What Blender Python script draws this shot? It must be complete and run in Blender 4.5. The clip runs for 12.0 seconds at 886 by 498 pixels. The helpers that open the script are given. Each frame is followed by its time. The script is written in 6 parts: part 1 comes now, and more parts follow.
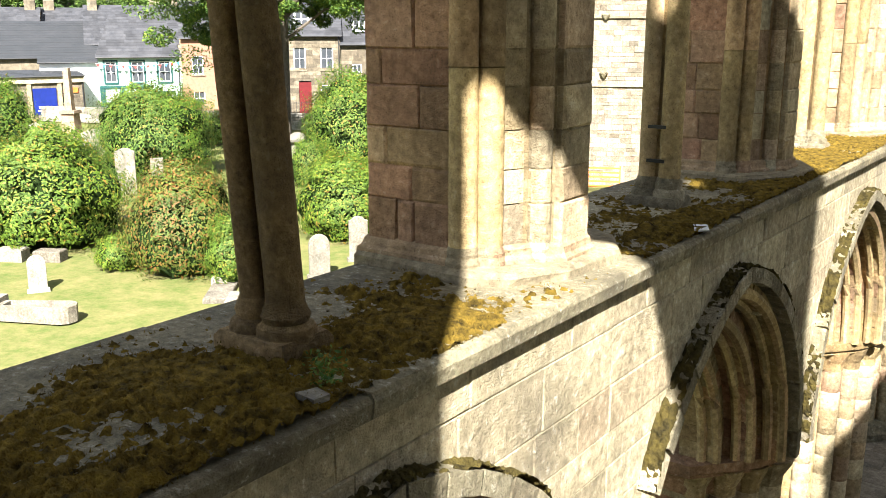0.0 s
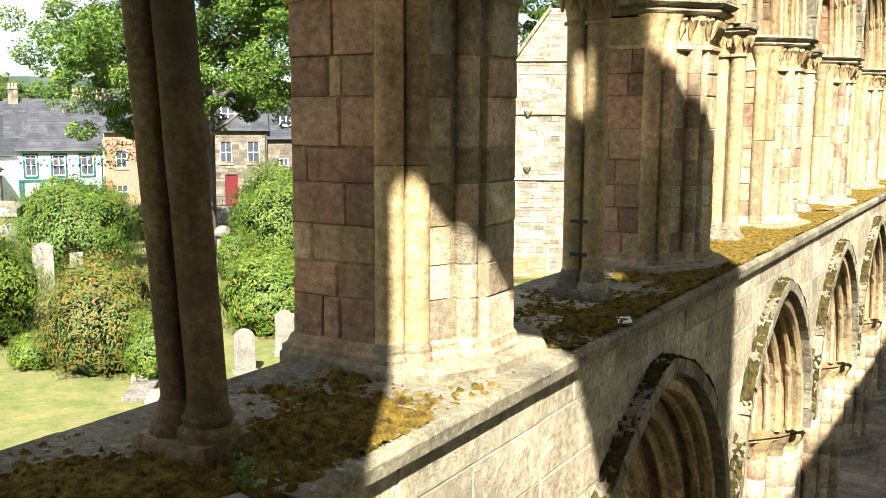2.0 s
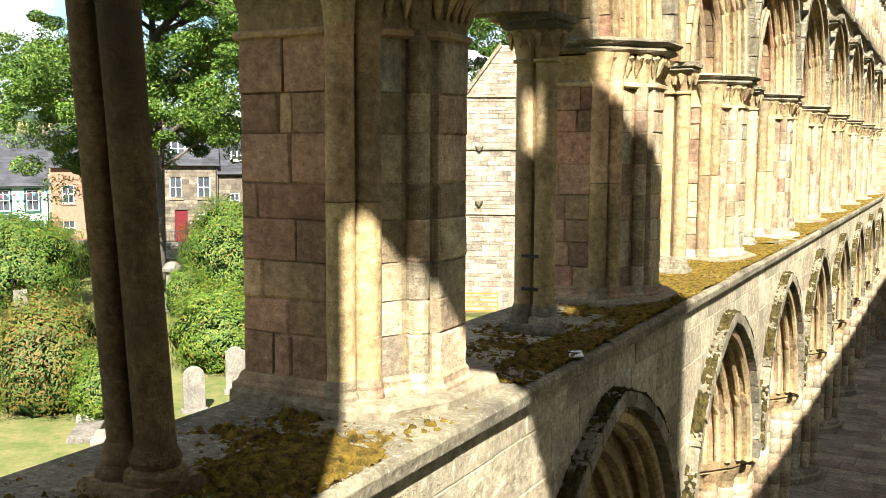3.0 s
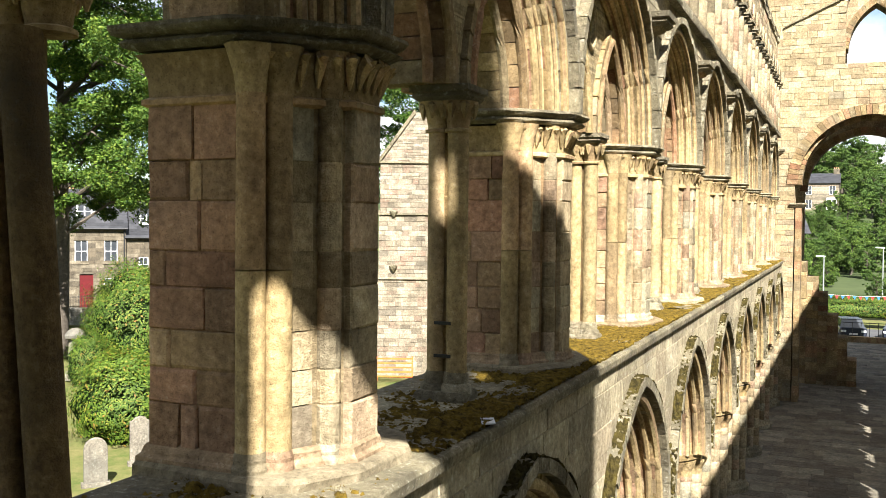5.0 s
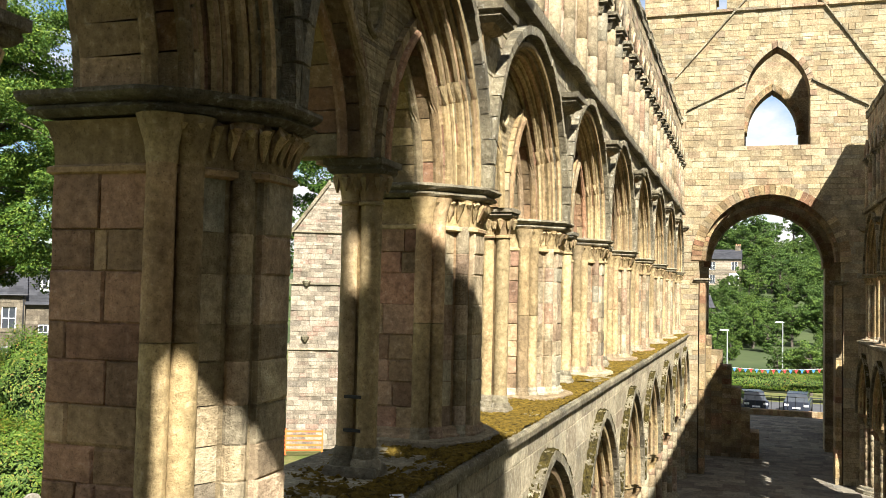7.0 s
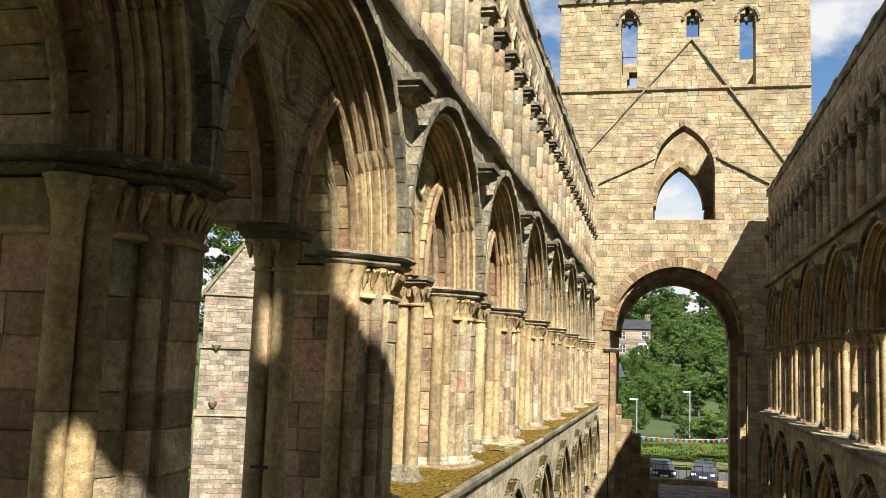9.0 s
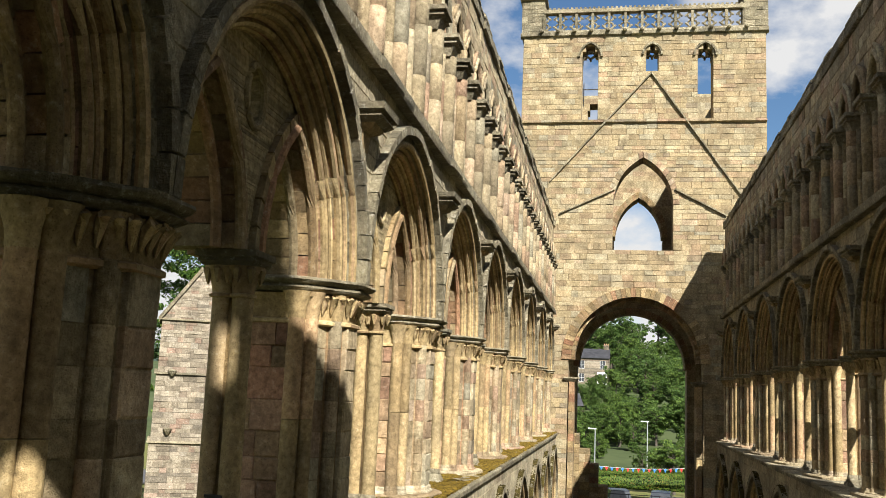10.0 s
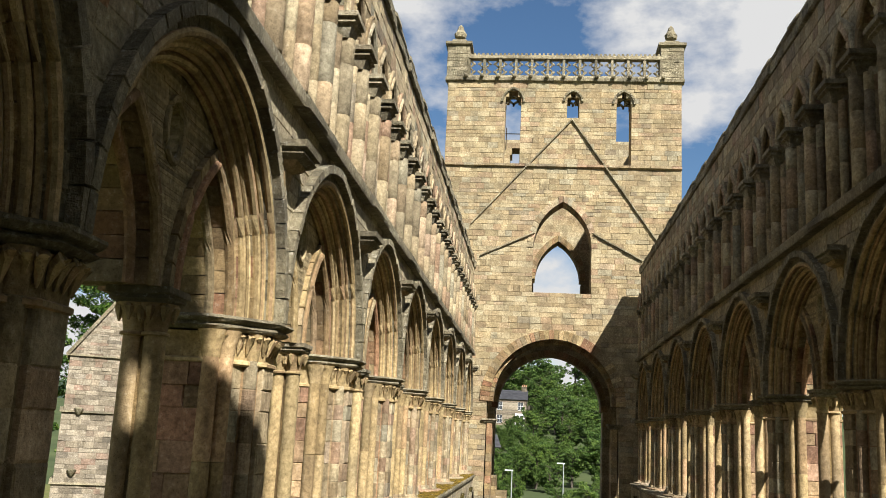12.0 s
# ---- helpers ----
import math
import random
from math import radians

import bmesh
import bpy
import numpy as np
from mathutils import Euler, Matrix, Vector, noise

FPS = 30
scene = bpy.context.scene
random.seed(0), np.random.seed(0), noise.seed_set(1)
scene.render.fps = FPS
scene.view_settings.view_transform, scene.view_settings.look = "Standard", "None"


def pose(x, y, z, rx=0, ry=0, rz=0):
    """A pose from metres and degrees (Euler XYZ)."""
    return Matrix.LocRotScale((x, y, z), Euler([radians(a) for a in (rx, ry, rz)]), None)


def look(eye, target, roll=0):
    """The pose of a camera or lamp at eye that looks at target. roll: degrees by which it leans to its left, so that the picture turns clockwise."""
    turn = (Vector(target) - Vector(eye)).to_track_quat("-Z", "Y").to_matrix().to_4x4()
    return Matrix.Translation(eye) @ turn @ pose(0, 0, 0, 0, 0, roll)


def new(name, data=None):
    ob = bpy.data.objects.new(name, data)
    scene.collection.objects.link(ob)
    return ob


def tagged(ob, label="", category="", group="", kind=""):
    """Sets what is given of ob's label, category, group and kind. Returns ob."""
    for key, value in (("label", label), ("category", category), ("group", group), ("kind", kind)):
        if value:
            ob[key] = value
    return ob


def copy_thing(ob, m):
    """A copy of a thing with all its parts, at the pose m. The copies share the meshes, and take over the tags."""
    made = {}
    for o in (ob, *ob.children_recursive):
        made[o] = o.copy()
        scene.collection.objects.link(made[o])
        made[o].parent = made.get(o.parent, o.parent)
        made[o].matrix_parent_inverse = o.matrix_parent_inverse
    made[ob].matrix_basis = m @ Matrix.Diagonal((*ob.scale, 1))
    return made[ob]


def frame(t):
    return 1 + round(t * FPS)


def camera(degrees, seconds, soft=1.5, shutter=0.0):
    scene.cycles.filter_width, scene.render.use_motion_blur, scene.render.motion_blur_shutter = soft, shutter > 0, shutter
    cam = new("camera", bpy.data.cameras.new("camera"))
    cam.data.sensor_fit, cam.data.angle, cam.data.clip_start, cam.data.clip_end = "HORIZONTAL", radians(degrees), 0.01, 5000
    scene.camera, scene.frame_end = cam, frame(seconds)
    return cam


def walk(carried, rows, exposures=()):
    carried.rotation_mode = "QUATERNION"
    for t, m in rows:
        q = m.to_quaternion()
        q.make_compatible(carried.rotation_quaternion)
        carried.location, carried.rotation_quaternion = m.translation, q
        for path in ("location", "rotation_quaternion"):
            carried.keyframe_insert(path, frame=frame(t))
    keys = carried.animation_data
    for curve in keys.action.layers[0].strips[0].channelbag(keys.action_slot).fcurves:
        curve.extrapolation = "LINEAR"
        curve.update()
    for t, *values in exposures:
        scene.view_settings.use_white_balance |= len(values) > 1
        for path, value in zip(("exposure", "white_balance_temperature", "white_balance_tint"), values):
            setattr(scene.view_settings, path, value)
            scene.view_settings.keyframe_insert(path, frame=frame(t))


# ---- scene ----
cam = camera(51.13, 12.0, soft=0.6)
PATH = [
    (0.0, pose(-0.047, 0.024, 7.232, 76.42, 0.00, 36.22)),
    (0.5, pose(-0.043, 0.018, 7.239, 77.93, -0.13, 35.34)),
    (1.0, pose(-0.043, 0.018, 7.246, 79.51, -0.22, 34.22)),
    (1.5, pose(-0.040, 0.018, 7.250, 80.84, -0.26, 33.08)),
    (2.0, pose(-0.037, 0.021, 7.258, 82.09, -0.25, 31.73)),
    (2.5, pose(-0.032, 0.025, 7.264, 83.14, -0.22, 30.38)),
    (3.0, pose(-0.026, 0.016, 7.269, 84.22, -0.24, 28.79)),
    (5.0, pose(-0.002, 0.006, 7.292, 88.24, -0.58, 23.53)),
    (5.5, pose(-0.002, 0.008, 7.296, 89.28, -0.75, 22.28)),
    (6.0, pose(-0.002, 0.008, 7.300, 90.45, -0.89, 20.86)),
    (6.5, pose(0.009, -0.001, 7.308, 91.53, -1.08, 19.57)),
    (7.0, pose(0.016, -0.004, 7.314, 92.68, -1.31, 18.21)),
    (9.0, pose(0.031, -0.013, 7.335, 96.90, -2.06, 12.91)),
    (9.5, pose(0.036, -0.014, 7.343, 97.81, -2.26, 11.70)),
    (10.0, pose(0.044, -0.028, 7.343, 98.69, -2.48, 10.42)),
    (10.5, pose(0.051, -0.037, 7.350, 99.38, -2.69, 9.22)),
    (11.0, pose(0.051, -0.042, 7.356, 100.09, -2.95, 7.84)),
    (11.5, pose(0.047, -0.021, 7.361, 100.73, -2.98, 6.59)),
    (12.0, pose(0.048, -0.011, 7.363, 101.36, -2.84, 5.41)),
]
EXPOSURE = [(0.0, 2.75), (1.5, 2.65), (3.0, 2.45), (5.0, 2.18), (7.0, 1.95), (9.0, 1.63), (12.0, 1.37)]
walk(cam, PATH, EXPOSURE)

# ---- world and sun ----
SUN_WAY = Vector((-1.0, 1.7, -1.87)).normalized()
sun = bpy.data.lights.new("sun", "SUN")
sun.energy, sun.angle, sun.color = 5.0, radians(0.53), (1.0, 0.965, 0.93)
sun_ob = new("sun", sun)
sun_ob.matrix_world = look((0, 0, 60), Vector((0, 0, 60)) + SUN_WAY)

world = bpy.data.worlds.new("sky")
scene.world = world
world.use_nodes = True
wn, wl = world.node_tree.nodes, world.node_tree.links
wbg = wn["Background"]
sky = wn.new("ShaderNodeTexSky")
sky.sky_type, sky.sun_disc = "NISHITA", False
sky.sun_elevation, sky.sun_rotation = math.asin(-SUN_WAY.z), math.atan2(-SUN_WAY.x, -SUN_WAY.y)
sky.air_density, sky.dust_density, sky.ozone_density = 1.0, 0.3, 2.0
w_co = wn.new("ShaderNodeTexCoord")
w_map = wn.new("ShaderNodeMapping")
w_map.inputs["Scale"].default_value = (1.0, 1.0, 1.7)
w_map.inputs["Location"].default_value = (0.35, 0.2, 0.62)
w_noise = wn.new("ShaderNodeTexNoise")
w_noise.inputs["Scale"].default_value = 3.8
w_noise.inputs["Detail"].default_value = 8.0
w_noise.inputs["Roughness"].default_value = 0.58
w_ramp = wn.new("ShaderNodeValToRGB")
w_ramp.color_ramp.elements[0].position, w_ramp.color_ramp.elements[1].position = 0.45, 0.57
w_mix = wn.new("ShaderNodeMix")
w_mix.data_type = "RGBA"
wl.new(w_co.outputs["Generated"], w_map.inputs["Vector"])
wl.new(w_map.outputs["Vector"], w_noise.inputs["Vector"])
wl.new(w_noise.outputs["Fac"], w_ramp.inputs["Fac"])
wl.new(w_ramp.outputs["Color"], w_mix.inputs["Factor"])
w_hue = wn.new("ShaderNodeHueSaturation")
w_hue.inputs["Saturation"].default_value, w_hue.inputs["Value"].default_value = 1.15, 1.35
wl.new(sky.outputs["Color"], w_hue.inputs["Color"])
wl.new(w_hue.outputs["Color"], w_mix.inputs["A"])
w_mix.inputs["B"].default_value = (9.8, 9.8, 9.8, 1)
wl.new(w_mix.outputs["Result"], wbg.inputs["Color"])
wbg.inputs["Strength"].default_value = 0.030


# ---- materials ----
def nodes_of(name):
    m = bpy.data.materials.new(name)
    m.use_nodes = True
    return m, m.node_tree.nodes, m.node_tree.links, m.node_tree.nodes["Principled BSDF"]


def ramp(nt, stops):
    r = nt.new("ShaderNodeValToRGB")
    e = r.color_ramp.elements
    while len(e) < len(stops):
        e.new(0.5)
    for el, (p, c) in zip(e, stops):
        el.position, el.color = p, (*c, 1)
    return r


def noise_tex(nt, ln, co, scale, detail=5.0, rough=0.6):
    n = nt.new("ShaderNodeTexNoise")
    n.inputs["Scale"].default_value, n.inputs["Detail"].default_value, n.inputs["Roughness"].default_value = scale, detail, rough
    ln.new(co, n.inputs["Vector"])
    return n


def mixc(nt, ln, fac, a, b, blend="MIX"):
    m = nt.new("ShaderNodeMix")
    m.data_type, m.blend_type = "RGBA", blend
    for key, v in (("Factor", fac), ("A", a), ("B", b)):
        if isinstance(v, (int, float)):
            m.inputs[key].default_value = v
        elif isinstance(v, tuple):
            m.inputs[key].default_value = (*v, 1)
        else:
            ln.new(v, m.inputs[key])
    return m.outputs["Result"]


def stone(name, stops, stain=(0.10, 0.085, 0.06), stain_amount=0.5, lichen=0.25, bump=0.5, scale=1.0, rough=0.9, warm=(0.69, 0.68, 0.58), tonal=0.8):
    """Weathered masonry: one colour a block, blotches, dark stains, pale lichen, pitted relief."""
    m, nt, ln, bsdf = nodes_of(name)
    geo, obi = nt.new("ShaderNodeNewGeometry"), nt.new("ShaderNodeObjectInfo")
    add = nt.new("ShaderNodeMath")
    add.operation = "ADD"
    fr = nt.new("ShaderNodeMath")
    fr.operation = "FRACT"
    ln.new(geo.outputs["Random Per Island"], add.inputs[0])
    ln.new(obi.outputs["Random"], add.inputs[1])
    ln.new(add.outputs[0], fr.inputs[0])
    base = ramp(nt, [(p, (c[0] * warm[0], c[1] * warm[1], c[2] * warm[2])) for p, c in stops])
    base.color_ramp.interpolation = "LINEAR"
    ln.new(fr.outputs[0], base.inputs["Fac"])
    co = geo.outputs["Position"]
    n1 = noise_tex(nt, ln, co, 2.3 * scale, 6, 0.62)
    n2 = noise_tex(nt, ln, co, 17 * scale, 6, 0.7)
    n3 = noise_tex(nt, ln, co, 90 * scale, 3, 0.6)
    n4 = noise_tex(nt, ln, co, 0.7 * scale, 4, 0.6)
    r1 = ramp(nt, [(0.3, (0.60, 0.58, 0.55)), (0.7, (1.25, 1.22, 1.16))])
    ln.new(n1.outputs["Fac"], r1.inputs["Fac"])
    c = mixc(nt, ln, 1.0, base.outputs["Color"], r1.outputs["Color"], "MULTIPLY")
    r2 = ramp(nt, [(0.34, (0.55, 0.53, 0.49)), (0.64, (1.18, 1.17, 1.14))])
    ln.new(n2.outputs["Fac"], r2.inputs["Fac"])
    c = mixc(nt, ln, 0.95, c, r2.outputs["Color"], "MULTIPLY")
    f4 = ramp(nt, [(0.5, (0, 0, 0)), (0.68, (stain_amount,) * 3)])
    ln.new(n4.outputs["Fac"], f4.inputs["Fac"])
    f5 = mixc(nt, ln, 1.0, f4.outputs["Color"], r2.outputs["Color"], "MULTIPLY")
    c = mixc(nt, ln, f5, c, stain)
    f6 = ramp(nt, [(0.58, (0, 0, 0)), (0.66, (lichen,) * 3)])
    ln.new(n2.outputs["Fac"], f6.inputs["Fac"])
    c = mixc(nt, ln, f6.outputs["Color"], c, (0.46, 0.45, 0.38))
    pit = ramp(nt, [(0.30, (0.35, 0.33, 0.30)), (0.42, (1.0, 1.0, 1.0))])
    ln.new(n3.outputs["Fac"], pit.inputs["Fac"])
    c = mixc(nt, ln, 0.75, c, pit.outputs["Color"], "MULTIPLY")
    tone = ramp(nt, [(0.0, (0.58, 0.57, 0.56)), (0.5, (1.0, 0.98, 0.95)), (1.0, (1.34, 1.36, 1.38))])
    sh = nt.new("ShaderNodeMath")
    sh.operation = "MULTIPLY"
    sh.inputs[1].default_value = 7.31
    sf = nt.new("ShaderNodeMath")
    sf.operation = "FRACT"
    ln.new(fr.outputs[0], sh.inputs[0])
    ln.new(sh.outputs[0], sf.inputs[0])
    ln.new(sf.outputs[0], tone.inputs["Fac"])
    c = mixc(nt, ln, tonal, c, tone.outputs["Color"], "MULTIPLY")
    run = nt.new("ShaderNodeMapping")
    run.inputs["Scale"].default_value = (1.0, 1.0, 0.12)
    ln.new(co, run.inputs["Vector"])
    n5 = noise_tex(nt, ln, run.outputs["Vector"], 7.0 * scale, 5, 0.65)
    r5 = ramp(nt, [(0.36, (0.52, 0.50, 0.48)), (0.54, (1.06, 1.05, 1.03))])
    ln.new(n5.outputs["Fac"], r5.inputs["Fac"])
    c = mixc(nt, ln, 0.25, c, r5.outputs["Color"], "MULTIPLY")
    ln.new(c, bsdf.inputs["Base Color"])
    bsdf.inputs["Roughness"].default_value = rough
    bsdf.inputs["Specular IOR Level"].default_value = 0.25
    h = nt.new("ShaderNodeMath")
    h.operation = "MULTIPLY_ADD"
    ln.new(n2.outputs["Fac"], h.inputs[0])
    h.inputs[1].default_value = 2.2
    h2 = nt.new("ShaderNodeMath")
    h2.operation = "MULTIPLY_ADD"
    ln.new(n1.outputs["Fac"], h2.inputs[0])
    h2.inputs[1].default_value = 3.0
    ln.new(n3.outputs["Fac"], h2.inputs[2])
    ln.new(h2.outputs[0], h.inputs[2])
    b = nt.new("ShaderNodeBump")
    b.inputs["Strength"].default_value, b.inputs["Distance"].default_value = bump, 0.035
    ln.new(h.outputs[0], b.inputs["Height"])
    ln.new(b.outputs["Normal"], bsdf.inputs["Normal"])
    return m


def simple(name, c0, c1, scale=6.0, rough=0.8, bump=0.15, metal=0.0, detail=5.0, spec=0.3, vary=0.0, dist=0.02, frac=0.62):
    m, nt, ln, bsdf = nodes_of(name)
    geo = nt.new("ShaderNodeNewGeometry")
    n = noise_tex(nt, ln, geo.outputs["Position"], scale, detail, frac)
    nb = noise_tex(nt, ln, geo.outputs["Position"], scale * 9, 3, 0.6)
    r = ramp(nt, [(0.32, c0), (0.68, c1)])
    ln.new(n.outputs["Fac"], r.inputs["Fac"])
    c = r.outputs["Color"]
    r2 = ramp(nt, [(0.3, (0.85,) * 3), (0.7, (1.1,) * 3)])
    ln.new(nb.outputs["Fac"], r2.inputs["Fac"])
    c = mixc(nt, ln, 0.7, c, r2.outputs["Color"], "MULTIPLY")
    if vary:
        r3 = ramp(nt, [(0.0, (1 - vary,) * 3), (1.0, (1 + vary,) * 3)])
        ln.new(geo.outputs["Random Per Island"], r3.inputs["Fac"])
        c = mixc(nt, ln, 1.0, c, r3.outputs["Color"], "MULTIPLY")
    ln.new(c, bsdf.inputs["Base Color"])
    bsdf.inputs["Roughness"].default_value, bsdf.inputs["Metallic"].default_value = rough, metal
    bsdf.inputs["Specular IOR Level"].default_value = spec
    b = nt.new("ShaderNodeBump")
    b.inputs["Strength"].default_value, b.inputs["Distance"].default_value = bump, dist
    ln.new(nb.outputs["Fac"], b.inputs["Height"])
    ln.new(b.outputs["Normal"], bsdf.inputs["Normal"])
    return m


def leaves(name, stops, trans=0.35):
    m, nt, ln, bsdf = nodes_of(name)
    geo, obi = nt.new("ShaderNodeNewGeometry"), nt.new("ShaderNodeObjectInfo")
    r = ramp(nt, [(p, tuple(min(0.5, v * 0.88) for v in c)) for p, c in stops])
    ln.new(geo.outputs["Random Per Island"], r.inputs["Fac"])
    n = noise_tex(nt, ln, geo.outputs["Position"], 0.9, 3, 0.6)
    r2 = ramp(nt, [(0.3, (0.7, 0.75, 0.7)), (0.7, (1.25, 1.2, 1.0))])
    ln.new(n.outputs["Fac"], r2.inputs["Fac"])
    c = mixc(nt, ln, 1.0, r.outputs["Color"], r2.outputs["Color"], "MULTIPLY")
    r3 = ramp(nt, [(0.0, (0.84, 0.88, 0.88)), (1.0, (1.18, 1.12, 1.0))])
    ln.new(obi.outputs["Random"], r3.inputs["Fac"])
    c = mixc(nt, ln, 1.0, c, r3.outputs["Color"], "MULTIPLY")
    ln.new(c, bsdf.inputs["Base Color"])
    bsdf.inputs["Roughness"].default_value = 0.55
    bsdf.inputs["Specular IOR Level"].default_value = 0.2
    t = nt.new("ShaderNodeBsdfTranslucent")
    ln.new(c, t.inputs["Color"])
    mx = nt.new("ShaderNodeMixShader")
    mx.inputs[0].default_value = trans
    ln.new(bsdf.outputs[0], mx.inputs[1])
    ln.new(t.outputs[0], mx.inputs[2])
    ln.new(mx.outputs[0], nt["Material Output"].inputs["Surface"])
    return m


SAND = [(0.0, (0.42, 0.31, 0.18)), (0.2, (0.50, 0.40, 0.25)), (0.38, (0.36, 0.25, 0.15)), (0.55, (0.44, 0.34, 0.22)), (0.7, (0.40, 0.22, 0.15)), (0.82, (0.46, 0.38, 0.27)), (0.92, (0.30, 0.25, 0.18)), (1.0, (0.48, 0.36, 0.20))]
RED = [(0.0, (0.40, 0.27, 0.21)), (0.2, (0.44, 0.31, 0.24)), (0.3, (0.48, 0.38, 0.27)), (0.45, (0.46, 0.35, 0.25)), (0.55, (0.40, 0.25, 0.20)), (0.68, (0.44, 0.31, 0.25)), (0.76, (0.50, 0.40, 0.28)), (0.87, (0.46, 0.35, 0.25)), (0.94, (0.40, 0.24, 0.19)), (1.0, (0.46, 0.33, 0.26))]
PALE = [(0.0, (0.46, 0.37, 0.25)), (0.14, (0.54, 0.47, 0.36)), (0.3, (0.44, 0.34, 0.23)), (0.45, (0.56, 0.49, 0.38)), (0.58, (0.48, 0.33, 0.25)), (0.66, (0.52, 0.44, 0.32)), (0.78, (0.46, 0.31, 0.24)), (0.86, (0.44, 0.42, 0.36)), (1.0, (0.54, 0.46, 0.35))]
M_SAND = stone("sandstone", SAND, stain_amount=0.45, warm=(0.69, 0.68, 0.575))
M_RED = stone("red_sandstone", RED, stain_amount=0.4, lichen=0.15, warm=(0.74, 0.68, 0.57))
M_PALE = stone("pale_sandstone", PALE, stain_amount=0.25, lichen=0.2, warm=(0.675, 0.68, 0.60))
M_CRUST = stone("crusted_stone", [(0.0, (0.36, 0.30, 0.18)), (0.5, (0.31, 0.26, 0.16)), (1.0, (0.39, 0.32, 0.20))], stain=(0.04, 0.035, 0.025), stain_amount=0.7, lichen=0.1, bump=0.9, scale=1.6, warm=(0.78, 0.66, 0.50))
M_BUTT = stone("pale_grey_stone", [(0.0, (0.52, 0.47, 0.39)), (0.3, (0.44, 0.40, 0.33)), (0.5, (0.56, 0.51, 0.43)), (0.65, (0.48, 0.35, 0.29)), (0.75, (0.54, 0.48, 0.40)), (1.0, (0.42, 0.39, 0.34))], stain_amount=0.4, lichen=0.3, warm=(0.54, 0.53, 0.50))
M_TOWER = stone("tower_stone", [(0.0, (0.50, 0.41, 0.27)), (0.25, (0.44, 0.34, 0.22)), (0.45, (0.54, 0.46, 0.33)), (0.6, (0.48, 0.39, 0.26)), (0.78, (0.46, 0.33, 0.23)), (0.88, (0.42, 0.38, 0.30)), (1.0, (0.54, 0.45, 0.30))], stain_amount=0.35, lichen=0.25, bump=0.3, scale=0.8, tonal=0.5, warm=(0.665, 0.68, 0.62))
M_HOODMOSS = simple("dark_moss", (0.016, 0.014, 0.008), (0.10, 0.078, 0.022), 12, 1.0, 1.0, detail=8, spec=0.05, dist=0.03)
M_SHAFT = stone("shaft_stone", [(0.0, (0.52, 0.42, 0.27)), (0.35, (0.46, 0.36, 0.23)), (0.6, (0.54, 0.45, 0.30)), (0.8, (0.48, 0.34, 0.24)), (1.0, (0.48, 0.40, 0.27))], stain_amount=0.35, lichen=0.15, bump=0.35, warm=(0.705, 0.68, 0.555))
M_WORN = stone("lichened_stone", [(0.0, (0.44, 0.40, 0.29)), (0.5, (0.36, 0.33, 0.24)), (1.0, (0.48, 0.43, 0.32))], stain=(0.07, 0.065, 0.05), stain_amount=0.7, lichen=0.5, bump=0.9, warm=(0.67, 0.67, 0.64))
M_SPAN = stone("spandrel_stone", [(0.0, (0.52, 0.47, 0.37)), (0.4, (0.56, 0.51, 0.40)), (0.7, (0.50, 0.45, 0.36)), (0.86, (0.50, 0.42, 0.33)), (0.9, (0.52, 0.47, 0.37)), (1.0, (0.56, 0.51, 0.39))], stain=(0.09, 0.08, 0.06), stain_amount=0.6, lichen=0.5, bump=0.6, warm=(0.68, 0.67, 0.60), tonal=0.55)
M_TYMP = stone("tympanum_stone", [(0.0, (0.46, 0.38, 0.26)), (0.5, (0.44, 0.37, 0.26)), (1.0, (0.48, 0.40, 0.27))], stain_amount=0.5, lichen=0.3, bump=0.5)
M_FLAG = stone("ledge_flags", [(0.0, (0.38, 0.36, 0.29)), (0.5, (0.44, 0.41, 0.33)), (1.0, (0.33, 0.31, 0.25))], stain=(0.06, 0.055, 0.04), stain_amount=0.7, lichen=0.6, bump=0.8, scale=1.4, warm=(0.69, 0.67, 0.57))
M_FLOOR = stone("paving", [(0.0, (0.22, 0.20, 0.17)), (0.5, (0.27, 0.25, 0.21)), (1.0, (0.19, 0.18, 0.16))], stain_amount=0.4, lichen=0.1, bump=0.3, warm=(0.67, 0.67, 0.64))
M_GRAVE = stone("grave_stone", [(0.0, (0.32, 0.30, 0.27)), (0.5, (0.40, 0.38, 0.35)), (1.0, (0.27, 0.25, 0.22))], stain=(0.12, 0.12, 0.10), stain_amount=0.7, lichen=0.3, bump=0.4, warm=(0.67, 0.67, 0.64))
M_PINK = stone("pink_granite", [(0.0, (0.36, 0.27, 0.23)), (1.0, (0.40, 0.32, 0.27))], stain_amount=0.2, lichen=0.1, bump=0.2)
M_MOSS = simple("moss", (0.03, 0.022, 0.008), (0.24, 0.16, 0.026), 14, 1.0, 1.0, detail=8, spec=0.05, dist=0.03)
M_GRASS = simple("grass", (0.045, 0.075, 0.014), (0.155, 0.13, 0.055), 0.9, 0.95, 0.8, detail=12, spec=0.1, frac=0.8)
M_FIELD = simple("field", (0.03, 0.045, 0.018), (0.06, 0.075, 0.03), 0.05, 0.95, 0.3, detail=8, spec=0.1)
M_RHODO = leaves("rhododendron_leaves", [(0.0, (0.04, 0.08, 0.011)), (0.5, (0.075, 0.135, 0.018)), (0.8, (0.12, 0.175, 0.025)), (0.94, (0.17, 0.18, 0.03)), (1.0, (0.22, 0.12, 0.035))], 0.25)
